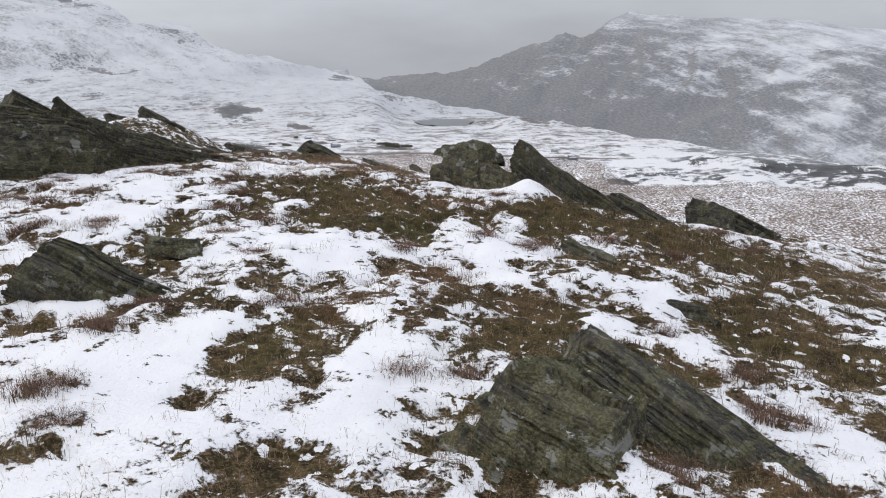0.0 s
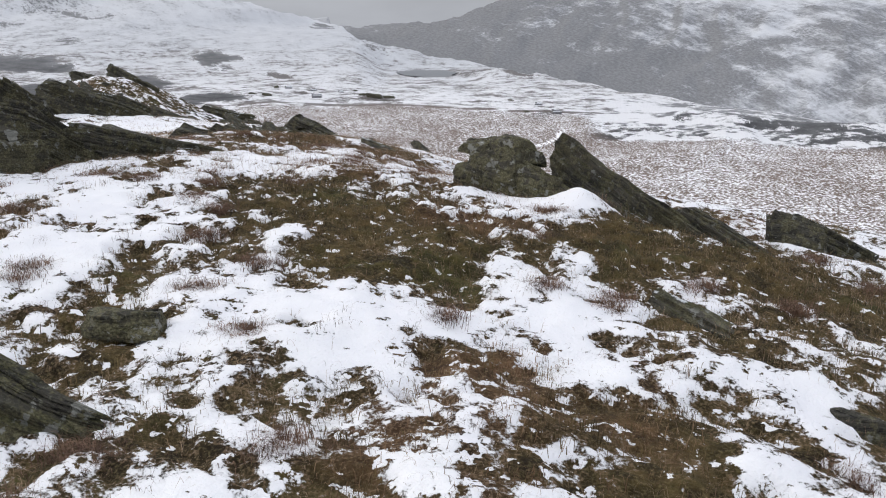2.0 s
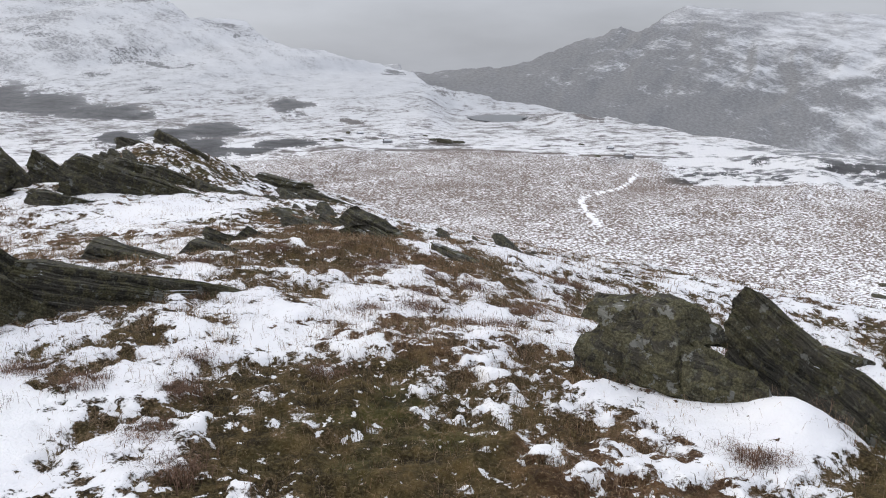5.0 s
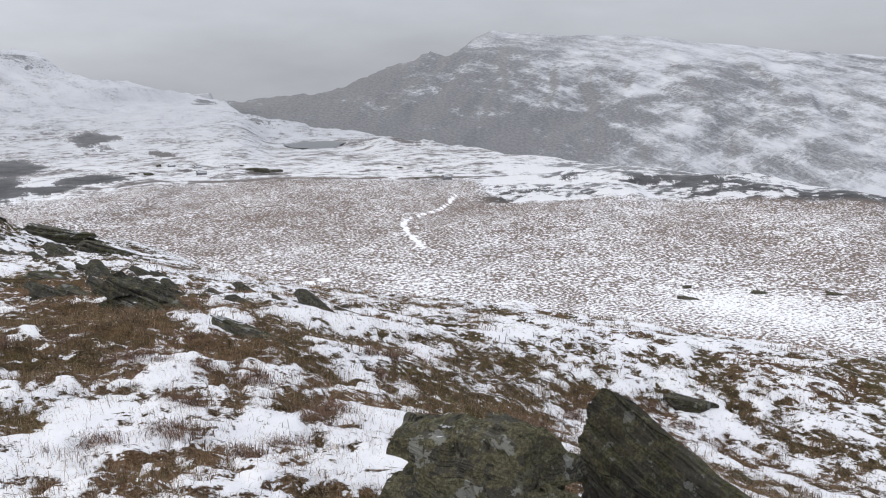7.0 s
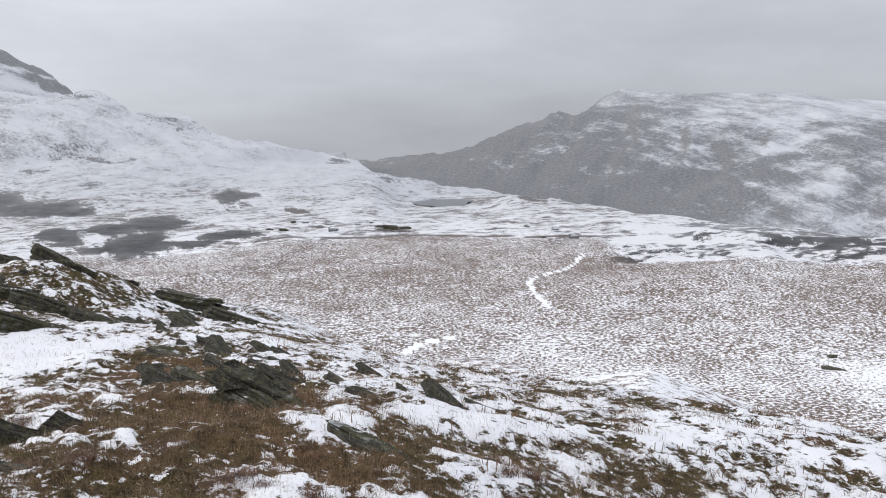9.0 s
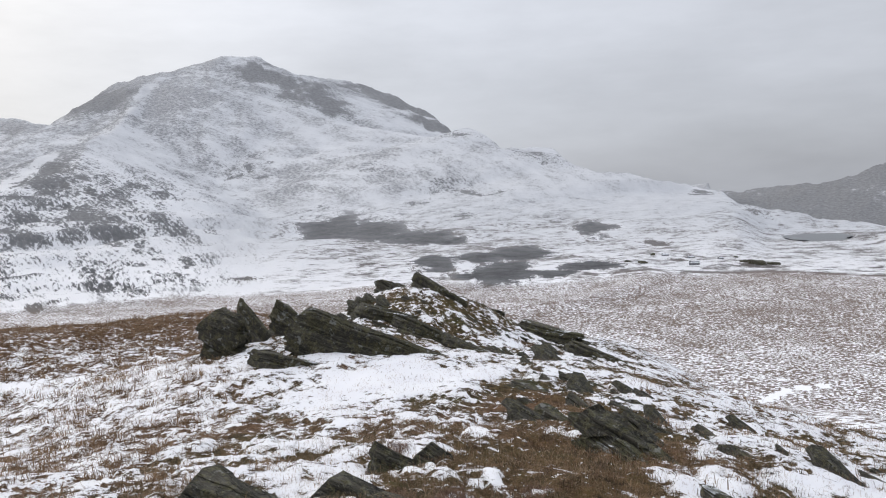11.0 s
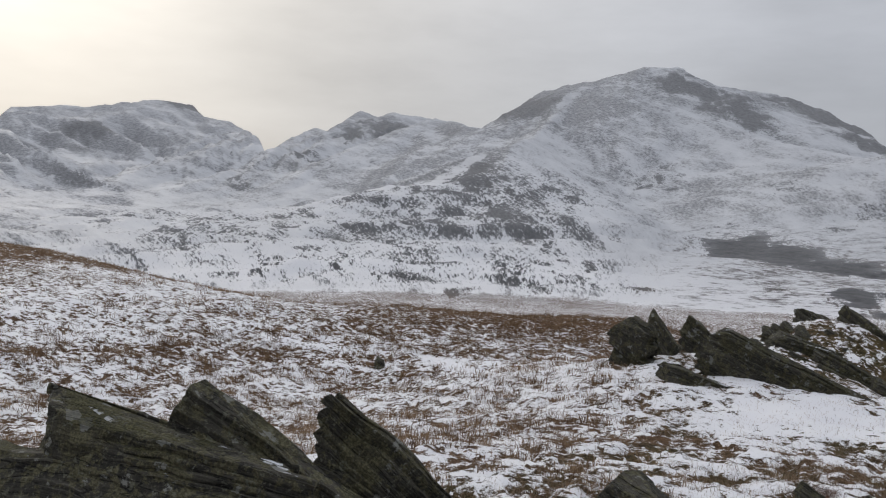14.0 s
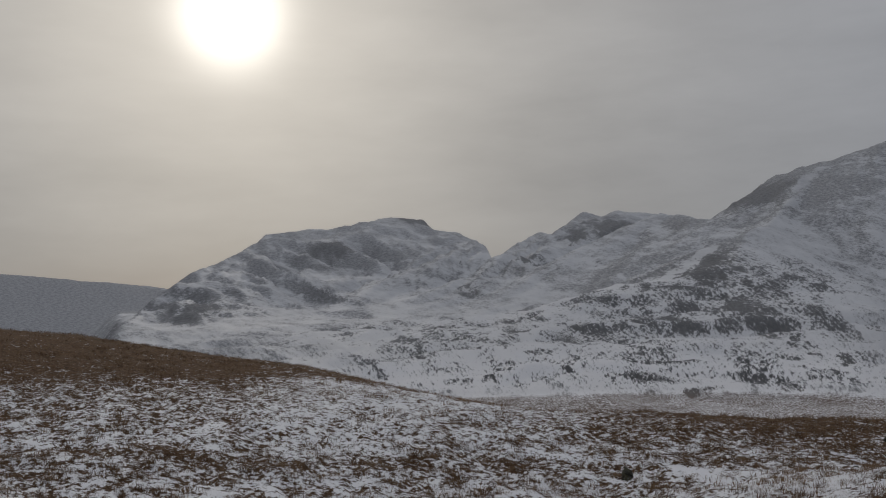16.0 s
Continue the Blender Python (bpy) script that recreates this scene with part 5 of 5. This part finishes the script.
def ruin(bearing, ra, long, wide, high, turn_):
    """A roofless quarry hut: four walls of stone, a gable and snow along the wall heads."""
    x, y, z = spot(bearing, ra)
    hut = tagged(new("ruined_hut"), "small roofless stone quarry hut on snowy flats", "hut", "quarry ruins on the flats")
    hut.matrix_world = pose(x, y, z - 0.3, 0, 0, turn_)
    for k, (a, c) in enumerate((((-long / 2, long / 2), (-wide / 2, -wide / 2 + 0.6)), ((-long / 2, long / 2), (wide / 2 - 0.6, wide / 2)),
                                ((-long / 2, -long / 2 + 0.6), (-wide / 2 + 0.6, wide / 2 - 0.6)), ((long / 2 - 0.6, long / 2), (-wide / 2 + 0.6, wide / 2 - 0.6)))):
        bm = bmesh.new()
        box_bm(bm, a[0], a[1], c[0], c[1], 0, high * (0.8, 1.0, 1.3, 0.7)[k], 0.04)
        part("wall", bm, masonry, hut)
        bm = bmesh.new()
        box_bm(bm, a[0] + 0.05, a[1] - 0.05, c[0] + 0.05, c[1] - 0.05, high * (0.8, 1.0, 1.3, 0.7)[k], high * (0.8, 1.0, 1.3, 0.7)[k] + 0.2, 0.3)
        part("snow_cap", bm, snow_m, hut, "snow lying on the wall head")


for row in ((-8.8, 341, 3.6, 2.6, 1.7, 10), (-7.6, 372, 3.0, 2.4, 1.2, -15), (8.9, 431, 3.4, 2.2, 1.1, 8), (7.3, 424, 3.0, 2.2, 1.0, -10), (7.1, 390, 4.4, 2.6, 1.7, 5), (5.5, 421, 2.6, 2.0, 1.0, 20)):
    ruin(*row)
# dark outcrops on the flats by the ruins
for n, (bearing, ra, long, wide, top) in enumerate([(3.3, 397, 7.0, 4.0, 2.2), (2.4, 401, 6.0, 3.0, 1.4), (4.1, 404, 4.0, 2.5, 1.0), (10.3, 398, 5.0, 2.6, 1.3), (11.2, 402, 6.0, 2.4, 0.9), (-6.8, 345, 4.0, 2.2, 0.9), (-5.7, 392, 4.0, 2.0, 0.8), (9.7, 436, 2.6, 1.6, 0.9), (4.6, 430, 2.2, 1.5, 0.7)]):
    x, y, z = spot(bearing, ra)
    slate_rock("outcrop", x, y, long, wide, top, 6, 20 * n, 140 + n, 0.5, 0.2, 0.3, 1.0, 8.0, 10, label="dark rocky outcrop standing in snow on the flats", group="outcrops on the flats")


# ---- grass and heather ----
def blades(points, height, spread, per, width, droop, seed):
    """Bent tapering blades in clumps at the given ground points: one array of corners and one of faces."""
    rnd = np.random.RandomState(seed)
    n = len(points) * per
    foot = np.repeat(points, per, 0) + np.c_[rnd.normal(0, spread, (n, 2)), np.zeros(n)]
    turn = rnd.uniform(0, 2 * np.pi, n)
    out = np.c_[np.cos(turn), np.sin(turn), np.zeros(n)]
    across = np.c_[-np.sin(turn), np.cos(turn), np.zeros(n)]
    h = height * rnd.uniform(0.45, 1.15, n)[:, None]
    lean = droop * rnd.uniform(0.5, 1.1, n)[:, None]
    w = width * rnd.uniform(0.6, 1.2, n)[:, None]
    up_ = np.array([[0, 0, 1.0]])
    a, c = foot - across * w - up_ * 0.03, foot + across * w - up_ * 0.03
    mid_ = foot + up_ * h * 0.6 + out * h * lean * 0.35
    tip = foot + up_ * h * (1 - 0.35 * lean) + out * h * lean
    co = np.stack([a, c, mid_ + across * w * 0.7, mid_ - across * w * 0.7, tip], 1).reshape(-1, 3)
    base_ = np.arange(n)[:, None] * 5
    return co, base_ + np.array([[0, 1, 2, 3]]), base_ + np.array([[3, 2, 4]])


def blade_mesh(name, parts_, material):
    co, q4, q3, off = [], [], [], 0
    for c, a, t in parts_:
        co.append(c)
        q4.append(a + off)
        q3.append(t + off)
        off += len(c)
    me = bpy.data.meshes.new(name)
    me.from_pydata(np.concatenate(co).tolist(), [], np.concatenate(q4).tolist() + np.concatenate(q3).tolist())
    me.materials.append(material.m)
    return me


def scatter(n, box, seed, keep):
    """Ground points in box (x0, x1, y0, y1), thinned by keep(x, y, snow), a chance of 0 to 1."""
    rnd = np.random.RandomState(seed)
    x, y = rnd.uniform(box[0], box[1], n), rnd.uniform(box[2], box[3], n)
    s = snow_field(x, y)
    ok = rnd.rand(n) < keep(x, y, s)
    x, y = x[ok], y[ok]
    return np.c_[x, y, ground_z(x, y)]


def west_of(x, y):
    """1 on the grassy saddle west of the knoll."""
    r, az = polar(x, y)
    return smooth(4.0, 6.5, r) * smooth(30, 46, az)


clumped = lambda x, y, size, seed: smooth(-0.02, 0.14, fbm(x, y, size, 2, 0.6, seed=seed))
rust_zone = lambda x, y: 0.47 + 0.6 * fbm(x, y, 1.6, 4, 0.6, seed=101) + 0.2 * smooth(8.0, 10.5, y)
NEAR_BOX, WIDE_BOX = (-4.5, 4.5, 1.6, 14.5), (-16, 5, 5, 27)
turf = blade_mesh("turf", [
    blades(scatter(26000, NEAR_BOX, 1, lambda x, y, s: smooth(0.56, 0.42, s) * 0.9), 0.026, 0.05, 8, 0.0020, 1.6, 1),
    blades(scatter(5200, NEAR_BOX, 21, lambda x, y, s: smooth(0.60, 0.46, s) * 0.8), 0.055, 0.028, 14, 0.0016, 1.5, 21),
    blades(scatter(9000, WIDE_BOX, 2, lambda x, y, s: smooth(0.56, 0.42, s) * (1 - west_of(x, y)) * 0.8), 0.03, 0.07, 8, 0.0035, 1.6, 2)], sedge)
tagged(new("turf", turf), "olive moss and short sedge between the snow patches", "turf", kind="stuff")
grass_ = blade_mesh("dead_grass", [
    blades(scatter(14000, NEAR_BOX, 3, lambda x, y, s: smooth(0.68, 0.46, s) * smooth(0.40, 0.70, rust_zone(x, y)) * 0.8), 0.045, 0.045, 12, 0.0016, 1.7, 3),
    blades(scatter(9000, (-3, 15, 12, 42), 14, lambda x, y, s: 0.7 * clumped(x, y, 1.2, 151)), 0.06, 0.09, 12, 0.004, 1.7, 14),
    blades(scatter(30000, WIDE_BOX, 4, lambda x, y, s: (0.5 + 0.5 * smooth(0.6, 0.45, s)) * west_of(x, y) * clumped(x, y, 0.4, 152)), 0.10, 0.05, 18, 0.0026, 1.6, 4),
    blades(scatter(16000, (-45, -6, 5, 48), 5, lambda x, y, s: west_of(x, y) * clumped(x, y, 0.55, 153)), 0.12, 0.08, 14, 0.0045, 1.5, 5)], straw)
tagged(new("dead_grass", grass_), "tufts of bleached brown grass poking through thin snow", "grass", kind="stuff")
sprigs = blade_mesh("heather_sprigs", [
    blades(scatter(1500, NEAR_BOX, 6, lambda x, y, s: smooth(0.46, 0.58, s) * 0.5), 0.06, 0.03, 9, 0.0009, 1.8, 6),
    blades(scatter(1500, (-12, 3, 9, 24), 7, lambda x, y, s: 0.5 * (1 - west_of(x, y)) * clumped(x, y, 0.6, 154)), 0.05, 0.06, 9, 0.0016, 1.8, 7)], twig)
tagged(new("heather_sprigs", sprigs), "bare brown heather sprigs standing out of the snow", "heather", kind="stuff")

wisps = blade_mesh("thin_grass", [
    blades(scatter(26000, NEAR_BOX, 31, lambda x, y, s: smooth(0.80, 0.52, s) * (0.25 + 0.75 * smooth(0.35, 0.65, rust_zone(x + 3, y)))), 0.04, 0.07, 6, 0.0008, 2.2, 31),
    blades(scatter(7000, (-10, 2, 8, 20), 32, lambda x, y, s: 0.6 + 0 * x), 0.045, 0.09, 8, 0.0011, 2.2, 32)], wisp)
tagged(new("thin_grass", wisps), "thin pinkish dead grass blades poking through the snow", "grass", kind="stuff")


def heather_bush(seed):
    """One low heather bush of branching twigs, as a thing with a woody base and its twigs."""
    rnd = np.random.RandomState(seed)
    pts = np.c_[rnd.normal(0, 0.045, (9, 2)) * (1.0, 0.7), np.zeros(9)]
    me = blade_mesh("heather_bush", [blades(pts, 0.062, 0.05, 26, 0.0010, 2.0, seed), blades(pts, 0.028, 0.05, 40, 0.0020, 2.2, seed + 1)], twig)
    return tagged(new("heather_bush", me), "low bare heather bush, brown twigs standing in snow", "heather", "heather bushes on the knoll")


spots = scatter(620, (-3.6, 3.2, 2.0, 13.5), 11, lambda x, y, s: smooth(0.40, 0.55, s) * 0.55)
kinds = [heather_bush(200 + q) for q in range(4)]
for q, (x, y, z) in enumerate(spots[:120]):
    turn_ = pose(x, y, z - 0.01, 0, 0, 77 * q)
    if q < 4:
        kinds[q].matrix_basis = turn_
    else:
        copy_thing(kinds[q % 4], turn_)
